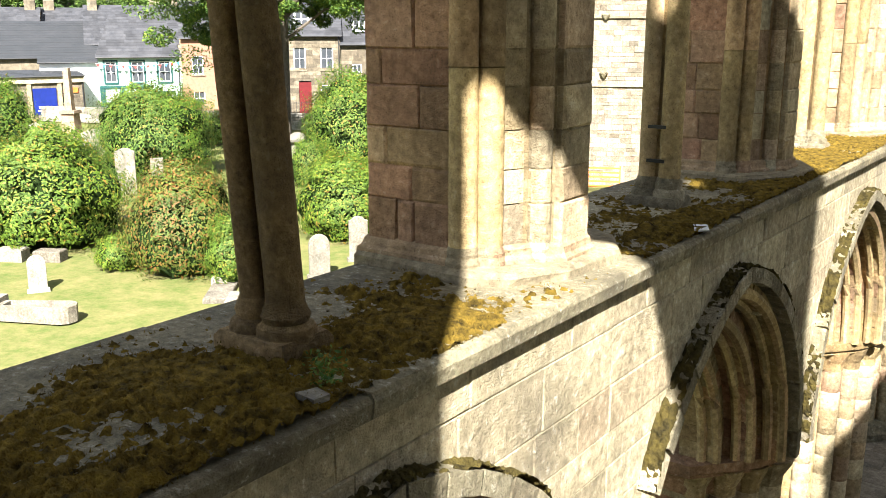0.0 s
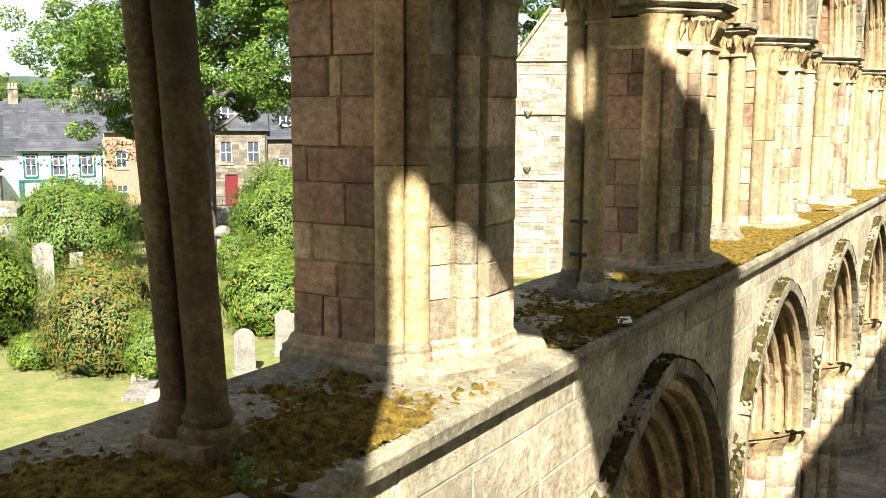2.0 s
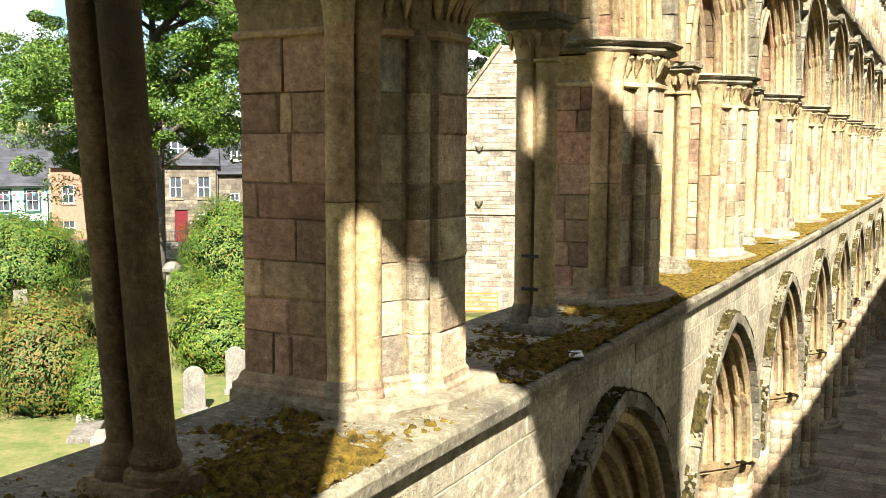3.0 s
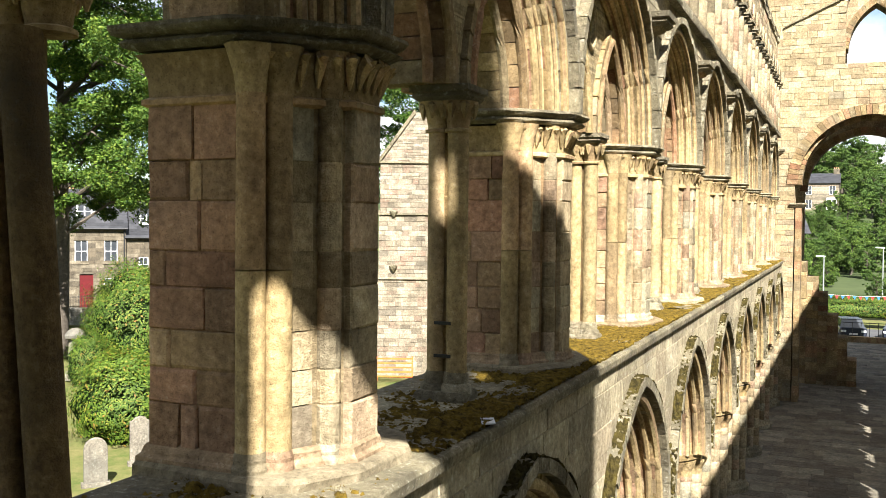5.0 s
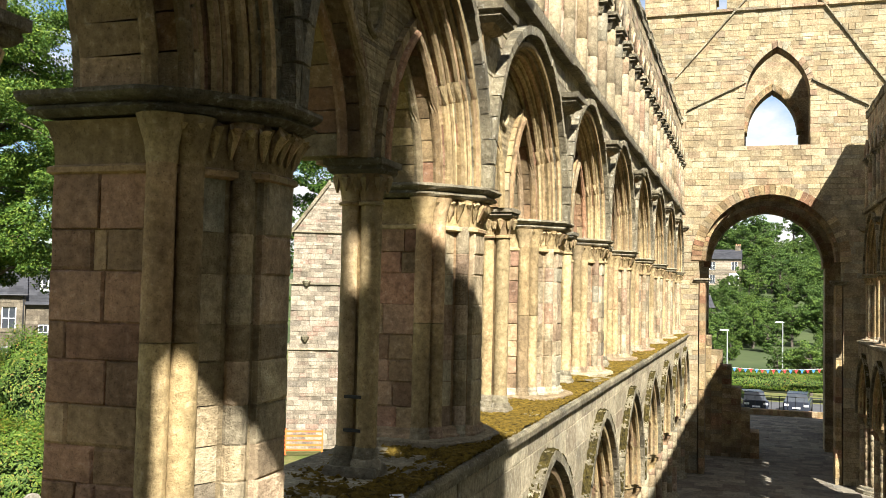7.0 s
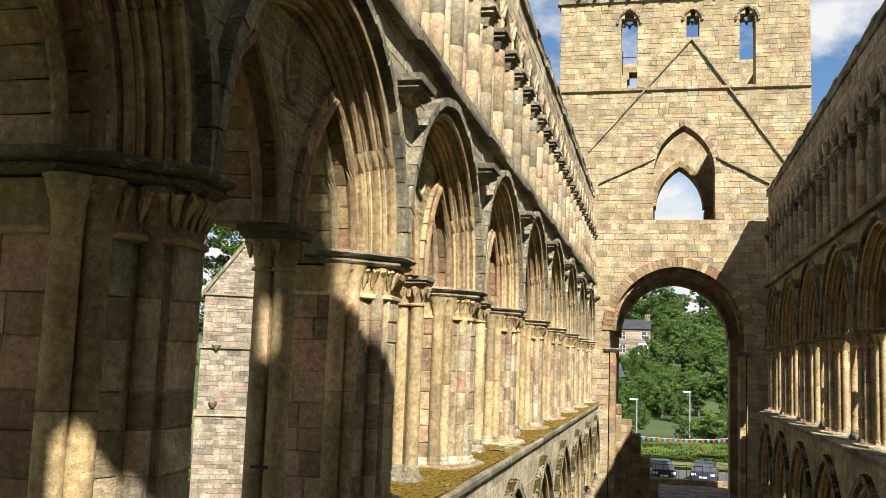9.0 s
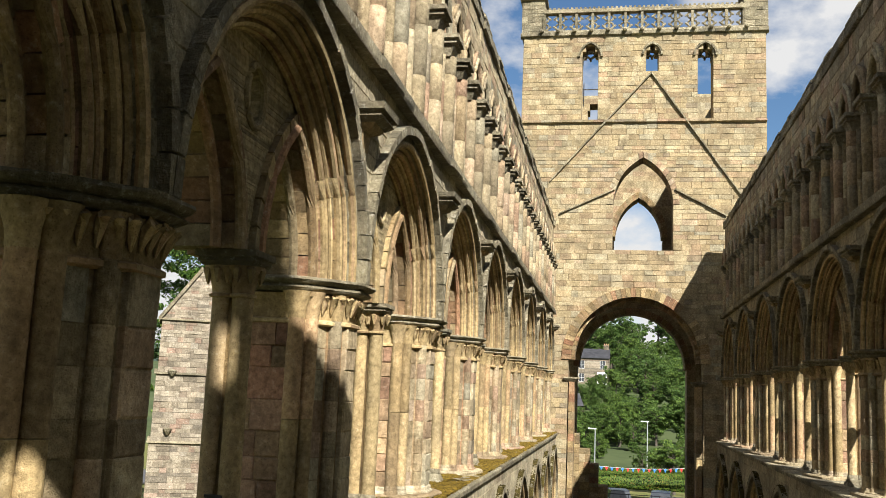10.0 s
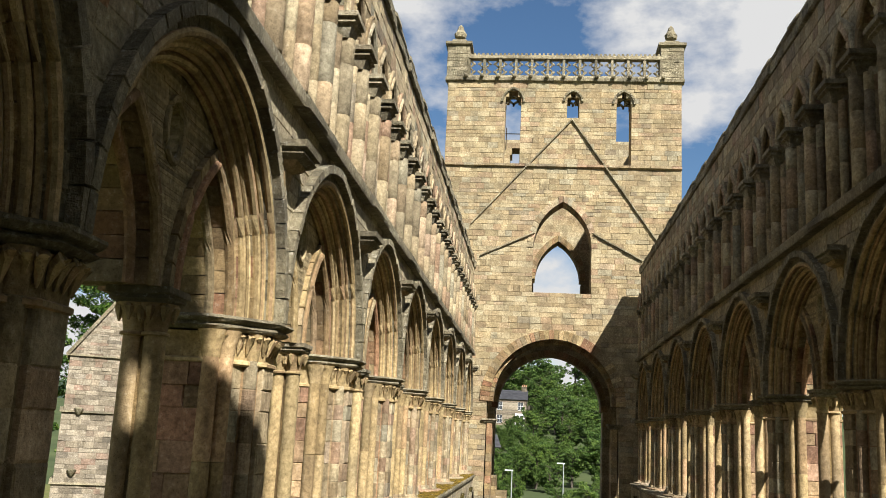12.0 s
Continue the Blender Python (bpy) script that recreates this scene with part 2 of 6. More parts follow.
M_RUST = leaves("rusty_leaves", [(0.0, (0.045, 0.08, 0.014)), (0.5, (0.08, 0.115, 0.02)), (0.7, (0.12, 0.09, 0.025)), (0.88, (0.19, 0.085, 0.03)), (1.0, (0.10, 0.13, 0.025))], 0.2)
M_LIME = leaves("tree_leaves", [(0.0, (0.03, 0.075, 0.014)), (0.5, (0.07, 0.135, 0.024)), (0.85, (0.125, 0.195, 0.034)), (1.0, (0.18, 0.24, 0.05))], 0.32)
M_WOOD_LEAF = leaves("wood_leaves", [(0.0, (0.025, 0.055, 0.012)), (0.5, (0.06, 0.115, 0.024)), (1.0, (0.12, 0.18, 0.04))], 0.15)
# near-black green: the shade inside a bush, put into the colour
M_CORE = simple("bush_shade_core", (0.008, 0.016, 0.005), (0.018, 0.03, 0.008), 5, 1.0, 0.4, spec=0.05)
M_BARK = simple("bark", (0.05, 0.04, 0.03), (0.10, 0.085, 0.065), 7, 0.95, 0.7)
M_SLATE = simple("slate", (0.022, 0.023, 0.026), (0.042, 0.042, 0.045), 1.5, 0.55, 0.4, vary=0.3)
M_DARKROOF = simple("dark_roof", (0.020, 0.022, 0.024), (0.028, 0.029, 0.031), 0.7, 0.6, 0.2)
M_MINT = simple("mint_render", (0.30, 0.41, 0.355), (0.34, 0.45, 0.39), 0.8, 0.85, 0.1)
M_TEAL = simple("teal_paint", (0.008, 0.045, 0.04), (0.012, 0.06, 0.052), 3, 0.5, 0.05)
M_WHITE = simple("white_paint", (0.55, 0.55, 0.54), (0.64, 0.64, 0.62), 2, 0.6, 0.05)
M_HOUSE = stone("house_stone", [(0.0, (0.22, 0.19, 0.15)), (0.4, (0.25, 0.22, 0.175)), (0.7, (0.18, 0.16, 0.13)), (1.0, (0.23, 0.20, 0.16))], stain_amount=0.35, lichen=0.1, bump=0.3, warm=(0.67, 0.67, 0.64))
M_BRICK = simple("red_brick_wall", (0.20, 0.10, 0.065), (0.26, 0.145, 0.09), 5, 0.9, 0.3)
M_GLASS = simple("window_glass", (0.03, 0.035, 0.04), (0.06, 0.065, 0.07), 0.6, 0.08, 0.02, spec=0.6)
M_REDDOOR = simple("red_paint", (0.07, 0.006, 0.007), (0.10, 0.009, 0.01), 3, 0.45, 0.05)
M_BLUE = simple("blue_paint", (0.005, 0.014, 0.10), (0.008, 0.018, 0.14), 2, 0.4, 0.03)
M_IRON = simple("black_iron", (0.012, 0.012, 0.012), (0.025, 0.025, 0.025), 8, 0.5, 0.1)
M_STEEL = simple("galvanised_steel", (0.42, 0.43, 0.44), (0.52, 0.53, 0.54), 4, 0.4, 0.05, metal=0.7)
M_TARMAC = simple("tarmac", (0.045, 0.045, 0.047), (0.07, 0.07, 0.07), 3, 0.9, 0.3)
M_CAR = simple("dark_car_paint", (0.02, 0.024, 0.035), (0.03, 0.034, 0.045), 1, 0.25, 0.0, spec=0.6)
M_TYRE = simple("rubber", (0.012, 0.012, 0.012), (0.02, 0.02, 0.02), 9, 0.85, 0.1)
M_ORANGE = simple("orange_plastic", (0.60, 0.10, 0.02), (0.70, 0.14, 0.03), 4, 0.5, 0.05)
M_POT = simple("clay_pot", (0.40, 0.22, 0.12), (0.48, 0.28, 0.16), 4, 0.9, 0.1)
M_REDFLAG = simple("red_cloth", (0.50, 0.03, 0.03), (0.56, 0.05, 0.04), 3, 0.8, 0.05)
M_BLUEFLAG = simple("blue_cloth", (0.04, 0.16, 0.45), (0.05, 0.20, 0.50), 3, 0.8, 0.05)
M_HILL = simple("far_hill", (0.02, 0.035, 0.028), (0.05, 0.07, 0.045), 0.03, 1.0, 0.3, detail=10)


# ---- mesh helpers ----
WEAR = random.Random(41)


class Geo:
    """Collects vertices and faces; every solid added is an island of its own."""

    def __init__(self, place=None):
        self.v, self.f, self.solids, self.place = [], [], [], place or (lambda d, u, z: (d, u, z))

    def add(self, pts, faces):
        n = len(self.v)
        self.solids.append((n, len(self.f), len(pts), len(faces)))
        self.v += [self.place(*p) for p in pts]
        self.f += [tuple(i + n for i in f) for f in faces]

    def box(self, a0, a1, b0, b1, c0, c1):
        self.add([(a, b, c) for c in (c0, c1) for b in (b0, b1) for a in (a0, a1)],
                 [(0, 2, 3, 1), (4, 5, 7, 6), (0, 1, 5, 4), (2, 6, 7, 3), (0, 4, 6, 2), (1, 3, 7, 5)])

    def block(self, d0, d1, u0, u1, z0, z1, proud=0.0, ch=0.009):
        """A dressed stone: its face at d0 stands proud, with worn arrises."""
        f = d0 - proud
        s = d0 + 0.004 - proud * 0.3 + 0.006
        q = [WEAR.uniform(0.4, 2.0) * ch for _ in range(8)]
        e = [f + WEAR.uniform(-0.004, 0.006) for _ in range(4)]
        pts = [(d1, u0, z0), (d1, u1, z0), (d1, u1, z1), (d1, u0, z1), (s, u0, z0), (s, u1, z0), (s, u1, z1), (s, u0, z1),
               (e[0], u0 + q[0], z0 + q[1]), (e[1], u1 - q[2], z0 + q[3]), (e[2], u1 - q[4], z1 - q[5]), (e[3], u0 + q[6], z1 - q[7])]
        fs = [(0, 1, 2, 3), (8, 11, 10, 9)]
        for k in range(4):
            j = (k + 1) % 4
            fs += [(k, k + 4, j + 4, j), (k + 4, k + 8, j + 8, j + 4)]
        self.add(pts, fs)

    def loft(self, rings, caps=True):
        n = len(rings[0])
        pts = [p for r in rings for p in r]
        fs = [(k * n + i, k * n + (i + 1) % n, (k + 1) * n + (i + 1) % n, (k + 1) * n + i) for k in range(len(rings) - 1) for i in range(n)]
        if caps:
            fs += [tuple(reversed(range(n))), tuple(range((len(rings) - 1) * n, len(rings) * n))]
        self.add(pts, fs)

    def turned(self, cd, cu, prof, n=14, lean=(0, 0), wob=0.0):
        """A round solid from (z, radius) pairs; lean: how far its top stands off."""
        z0, z1 = prof[0][0], prof[-1][0]
        rings = []
        for z, r in prof:
            t = (z - z0) / max(z1 - z0, 1e-6)
            q = r * (1 + wob * (random.random() - 0.5))
            rings.append([(cd + lean[0] * t + q * math.cos(6.28319 * i / n), cu + lean[1] * t + q * math.sin(6.28319 * i / n), z) for i in range(n)])
        self.loft(rings)

    def tube(self, pts, r, n=8):
        pts = [Vector(p) for p in pts]
        rings = []
        for i, p in enumerate(pts):
            t = (pts[min(i + 1, len(pts) - 1)] - pts[max(i - 1, 0)]).normalized()
            a = t.cross(Vector((0, 0, 1)) if abs(t.z) < 0.9 else Vector((1, 0, 0))).normalized()
            b = t.cross(a)
            rr = r[i] if isinstance(r, (list, tuple)) else r
            rings.append([tuple(p + a * rr * math.cos(6.28319 * k / n) + b * rr * math.sin(6.28319 * k / n)) for k in range(n)])
        self.loft(rings)

    def mesh(self, name, mat, smooth=False):
        me = bpy.data.meshes.new(name)
        me.from_pydata(self.v, [], self.f)
        me.materials.append(mat)
        bm = bmesh.new()
        bm.from_mesh(me)
        bmesh.ops.recalc_face_normals(bm, faces=bm.faces)
        bm.to_mesh(me)
        bm.free()
        if smooth:
            me.polygons.foreach_set("use_smooth", [True] * len(me.polygons))
            me.set_sharp_from_angle(angle=radians(40))
        return me


def part(name, me, parent, label="", kind="", at=None):
    ob = new(name, me)
    ob.parent = parent
    if at is not None:
        ob.matrix_basis = at
    return tagged(ob, label=label, kind=kind)


def pieces(name, g, mat, parent):
    """Every solid of g as a part of its own."""
    for v0, f0, nv, nf in g.solids:
        q = Geo()
        q.v, q.f = g.v[v0:v0 + nv], [tuple(i - v0 for i in f) for f in g.f[f0:f0 + nf]]
        part(name, q.mesh(name, mat), parent)


def thing(name, label, category, group="", kind="", at=None):
    ob = new(name)
    if at is not None:
        ob.matrix_basis = at
    return tagged(ob, label=label, category=category, group=group, kind=kind)


def masonry(g, u0, u1, z0, z1, d0, d1, holes=None, course=0.24, length=0.5, proud=0.014, rng=random, ch=0.009):
    """Courses of dressed stones; holes(z) gives the spans of u that stay open."""
    z = z0
    while z < z1 - 1e-4:
        h = min(course * rng.uniform(0.65, 1.4), z1 - z)
        if z1 - z - h < course * 0.45:
            h = z1 - z
        segs = [(u0, u1)]
        for a, b in (holes(z + h / 2) if holes else []):
            segs = [s for p, q in segs for s in ((p, min(q, a)), (max(p, b), q)) if s[1] - s[0] > 0.02]
        for p, q in segs:
            u = p
            while u < q - 1e-4:
                w = min(length * rng.uniform(0.55, 1.5), q - u)
                if q - u - w < length * 0.35:
                    w = q - u
                g.block(d0, d1, u, u + w, z, z + h, rng.uniform(0, proud), min(ch, w / 4))
                u += w
        z += h


def arc(a, rise):
    """Radius and centre offset of a pointed (or round) arch of half span a."""
    r = (a * a + rise * rise) / (2 * a)
    return r, r - a


def half_width(a, rise, w, zs, z):
    r, c = arc(a, rise)
    h = z - zs
    if h < 0:
        return a + w
    q = (r + w) ** 2 - h * h
    return max(0.0, math.sqrt(q) - c) if q > 0 else 0.0


def arch_pts(cu, zs, a, rise, w, n, side):
    r, c = arc(a, rise)
    top = math.acos(min(1, c / (r + w)))
    return [(cu + side * ((r + w) * math.cos(top * i / n) - c), zs + (r + w) * math.sin(top * i / n)) for i in range(n + 1)]


def voussoirs(g, cu, zs, a, rise, w0, w1, d0, d1, n, proud=0.008, stilt=0.0):
    """A ring of arch stones between offsets w0 and w1 from the opening's line."""
    for side in (-1, 1):
        p, q = arch_pts(cu, zs, a, rise, w0, n, side), arch_pts(cu, zs, a, rise, w1, n, side)
        for i in range(n):
            f = d0 - random.uniform(0, proud)
            k = 0.04
            pts = []
            for d, e in ((f, k), (d1, 0.0)):
                for s, j in ((p, i), (p, i + 1), (q, i + 1), (q, i)):
                    o = i + (e if j == i else 1 - e)
                    a0, b0 = s[i], s[i + 1]
                    t = o - i
                    pts.append((d, a0[0] + (b0[0] - a0[0]) * t, a0[1] + (b0[1] - a0[1]) * t))
            g.add(pts, [(0, 1, 2, 3), (7, 6, 5, 4), (0, 4, 5, 1), (1, 5, 6, 2), (2, 6, 7, 3), (3, 7, 4, 0)])


def roll(g, cu, zs, a, rise, w, d, r, n=12):
    for side in (-1, 1):
        g.tube([(d, u, z) for u, z in arch_pts(cu, zs, a, rise, w, n, side)], r, 8)


def offset(poly, k):
    out, n = [], len(poly)
    for i in range(n):
        p0, p, p1 = (Vector(poly[j % n]) for j in (i - 1, i, i + 1))
        a, b = (p - p0).normalized(), (p1 - p).normalized()
        na, nb = Vector((a.y, -a.x)), Vector((b.y, -b.x))
        m = (na + nb).normalized()
        out.append(tuple(p + m * k / max(0.5, m.dot(na))))
    return out


# ---- plan of the nave: x south, y east, z up; floor at 0 ----
BAY, MID, BAYS = 4.3, 7.02, 8          # bay length, the centre of the second bay, its bays seen
Z_SILL, Z_CAP, Z_STRING, Z_TOP = 5.82, 8.38, 10.72, 14.75
Z_MAINCAP = 3.05
AXIS = 0.875
MIRROR = Matrix.Translation((2 * AXIS, 0, 0)) @ Matrix.Scale(-1, 4, (1, 0, 0))
north = lambda d, u, z: (-d, u, z)

# wedge-shaped pier of the gallery, stepped back on both sides
PIER = [(3.70, -0.63), (3.08, -0.63), (2.98, -0.56), (2.86, -0.44), (2.74, -0.27), (2.62, -0.16), (2.62, 0.16), (2.74, 0.27), (2.86, 0.44), (2.98, 0.56), (3.08, 0.63), (3.70, 0.63)]
ROLLS = [(3.015, 0.600, 0.085), (2.905, 0.490, 0.078), (2.735, 0.225, 0.072)]


def pier_blocks(sep, parent, rng):
    """Body of one pier. sep: its stones as parts of their own."""
    made = []
    core = Geo(north)
    z0, z1 = Z_SILL + 0.14, Z_CAP - 0.40
    core.loft([[(d + (0.03 if d < 3.6 else -0.03), u * 0.96, z) for d, u in PIER] for z in (z0 - 0.1, z1 + 0.1)])
    part("core", core.mesh("pier_core", M_SAND), parent)
    g_rev, g_nose, g_roll = Geo(north), Geo(north), Geo(north)
    stones = []
    z = z0
    while z < z1 - 0.01:
        h = min(rng.uniform(0.2, 0.31), z1 - z)
        if z1 - z - h < 0.14:
            h = z1 - z
        for s in (-1, 1):
            cuts = [3.08] + sorted(rng.uniform(3.2, 3.6) for _ in range(rng.choice((1, 1, 2)))) + [3.70]
            for a, b in zip(cuts, cuts[1:]):
                if b - a < 0.07:
                    continue
                g = Geo(lambda d, u, zz, s=s: (-u, s * -d, zz))
                g.block(-0.63, -0.30, a, b, z, z + h, rng.uniform(0.0, 0.016), rng.uniform(0.006, 0.013))
                stones.append(("stone_block", g, M_RED))
        g = Geo(north)
        g.block(2.62, 2.95, -0.17, 0.17, z, z + h, rng.uniform(0, 0.012), 0.012)
        stones.append(("nose_stone", g, M_PALE))
        for s in (-1, 1):
            c, u, r = ROLLS[2]
            g = Geo(north)
            g.turned(c, s * u, [(z, r * 0.93), (z + 0.012, r), (z + h - 0.012, r), (z + h, r * 0.93)], 14)
            stones.append(("drum", g, M_PALE))
            g = Geo(north)
            a = [(2.80, s * 0.30), (2.86, s * 0.45), (3.0, s * 0.40), (2.92, s * 0.25)]
            g.loft([[(d, u, z + 0.004) for d, u in a], [(d, u, z + h - 0.004) for d, u in a]])
            stones.append(("fillet_stone", g, M_PALE))
        z += h
    if sep:
        for n, g, m in stones:
            part(n, g.mesh(n, m), parent)
    else:
        for m, n in ((M_RED, "jamb_stones"), (M_PALE, "face_stones")):
            g = Geo()
            for _, q, mm in stones:
                if mm is m:
                    k = len(g.v)
                    g.v += q.v
                    g.f += [tuple(i + k for i in f) for f in q.f]
            part(n, g.mesh(n, m), parent, kind="stuff")
    for s in (-1, 1):
        for c, u, r in ROLLS[:2]:
            zm = z0 + (z1 - z0) * (0.52 if s < 0 else 0.45)
            g = Geo(north)
            g.turned(c, s * u, [(z0 - 0.05, r), (zm - 0.006, r), (zm - 0.004, r * 0.95)], 16, wob=0.01)
            g.turned(c, s * u, [(zm, r * 0.95), (zm + 0.004, r), (z1 + 0.03, r * 0.97)], 16, wob=0.01)
            part("shaft", g.mesh("pier_shaft", M_SHAFT, True), parent)


def pier_ends(parent):
    """Base and capital, which follow the stepped plan."""
    def ring(k, z, jit=0.0):
        return [(d + random.uniform(-jit, jit), u + random.uniform(-jit, jit), z) for d, u in offset(PIER, -k)]
    g = Geo(north)
    foot = [(3.76, -0.72), (2.86, -0.76), (2.66, -0.66), (2.48, -0.30), (2.44, 0.30), (2.66, 0.66), (2.86, 0.76), (3.76, 0.72)]
    g.loft([[(d + random.uniform(-0.015, 0.015), u + random.uniform(-0.015, 0.015), Z_SILL + z) for d, u in offset(foot, e)] for z, e in ((-0.03, 0.0), (0.045, 0.005), (0.065, 0.03), (0.07, 0.06))])
    g.loft([ring(k, Z_SILL + z, 0.008) for z, k in ((0.02, 0.06), (0.09, 0.055), (0.11, 0.03), (0.15, 0.025), (0.17, 0.0))])
    for s in (-1, 1):
        for c, u, r in ROLLS:
            g.turned(c, s * u, [(Z_SILL + 0.05, r * 1.32), (Z_SILL + 0.09, r * 1.3), (Z_SILL + 0.12, r * 1.1), (Z_SILL + 0.14, r * 1.12), (Z_SILL + 0.18, r)], 14, wob=0.06)
    part("base", g.mesh("pier_base", M_PALE), parent, "weathered moulded stone base")
    g = Geo(north)
    g.loft([ring(k, Z_CAP + z) for z, k in ((-0.46, 0.0), (-0.445, 0.03), (-0.415, 0.03), (-0.40, 0.0), (-0.30, 0.005), (-0.20, 0.03), (-0.16, 0.055))])
    for s in (-1, 1):
        for c, u, r in ROLLS:
            g.turned(c, s * u, [(Z_CAP - 0.40, r), (Z_CAP - 0.30, r * 1.12), (Z_CAP - 0.2, r * 1.5), (Z_CAP - 0.14, r * 1.75)], 14)
    edge = offset(PIER, -0.035)
    for (d0, u0), (d1, u1) in zip(edge[1:-2], edge[2:-1]):
        n = max(1, round(math.hypot(d1 - d0, u1 - u0) / 0.085))
        out = Vector((u1 - u0, d0 - d1)).normalized() * -1
        for i in range(n):
            t = (i + 0.5) / n
            cd, cu, big = d0 + (d1 - d0) * t, u0 + (u1 - u0) * t, random.uniform(0.85, 1.2)
            g.tube([(cd + out.x * o, cu + out.y * o, Z_CAP - 0.39 + z) for o, z in ((-0.02, 0.04), (-0.005, 0.11), (0.015, 0.17), (0.045 * big, 0.215), (0.062 * big, 0.20), (0.058 * big, 0.175))], [0.008, 0.026, 0.036 * big, 0.04 * big, 0.03, 0.008], 7)
    part("capital", g.mesh("pier_capital", M_SHAFT, True), parent, "carved leaf capital")
    g = Geo(north)
    g.loft([ring(k, Z_CAP + z, 0.010) for z, k in ((-0.14, 0.06), (-0.125, 0.105), (-0.105, 0.125), (-0.085, 0.105), (-0.075, 0.09), (-0.06, 0.14), (-0.03, 0.165), (-0.005, 0.16), (0.0, 0.14))])
    part("abacus", g.mesh("pier_abacus", M_WORN), parent, "dark weathered moulded abacus")


def column_parts(parent, lean=(0.0, 0.0), mat=M_SHAFT):
    """Twin shafts, fore and aft, on one base under one capital."""
    for k, (d, r) in enumerate(((2.925, 0.086), (3.105, 0.080))):
        g = Geo(north)
        zs = [Z_SILL + 0.2 + i * 0.18 for i in range(12)]
        g.turned(d, 0, [(z, r) for z in zs] + [(Z_CAP - 0.36, r)], 18, lean, 0.035)
        part("shaft", g.mesh("column_shaft", mat, True), parent)
    # crusted core added between the shafts, so their slit looks dark and shaded
    g = Geo(north)
    g.box(2.97, 3.06, -0.03, 0.03, Z_SILL + 0.1, Z_CAP - 0.3)
    part("inner_fillet", g.mesh("column_gap_core", M_CRUST), parent)
    g = Geo(north)
    g.loft([[(3.015 + sx * a, sy * b, Z_SILL - 0.02 + z) for sx, sy in ((-1, -1), (-0.4, -1.15), (0.4, -1.15), (1, -1), (1, 1), (0.4, 1.15), (-0.4, 1.15), (-1, 1))] for z, a, b in ((0, 0.22, 0.16), (0.07, 0.22, 0.16), (0.10, 0.20, 0.14))])
    for d in (2.93, 3.10):
        g.turned(d, 0, [(Z_SILL + 0.03, 0.13), (Z_SILL + 0.08, 0.14), (Z_SILL + 0.12, 0.13), (Z_SILL + 0.14, 0.105), (Z_SILL + 0.17, 0.112), (Z_SILL + 0.2, 0.10), (Z_SILL + 0.23, 0.088)], 16, wob=0.05)
    part("base", g.mesh("column_base", M_CRUST if mat is M_CRUST else M_WORN, True), parent, "worn mossy stone base")
    g = Geo(north)
    for d in (2.93, 3.10):
        g.turned(d, 0, [(Z_CAP - 0.37, 0.085), (Z_CAP - 0.365, 0.112), (Z_CAP - 0.345, 0.112), (Z_CAP - 0.335, 0.088), (Z_CAP - 0.24, 0.105), (Z_CAP - 0.16, 0.155), (Z_CAP - 0.12, 0.165)], 14)
        for k in range(8):
            a = 6.28 * k / 8
            g.turned(d + 0.14 * math.cos(a), 0.14 * math.sin(a), [(Z_CAP - 0.26, 0.008), (Z_CAP - 0.19, 0.034), (Z_CAP - 0.15, 0.045), (Z_CAP - 0.12, 0.02)], 6)
    part("capital", g.mesh("column_capital", M_SHAFT, True), parent, "carved leaf capital")
    g = Geo(north)
    g.loft([[(3.015 + sx * a, sy * b, Z_CAP + z) for sx, sy in ((-1, -1), (1, -1), (1, 1), (-1, 1))] for z, a, b in ((-0.12, 0.21, 0.17), (-0.09, 0.24, 0.20), (-0.06, 0.235, 0.19), (-0.05, 0.26, 0.22), (0, 0.26, 0.22))])
    part("abacus", g.mesh("column_abacus", M_WORN), parent)


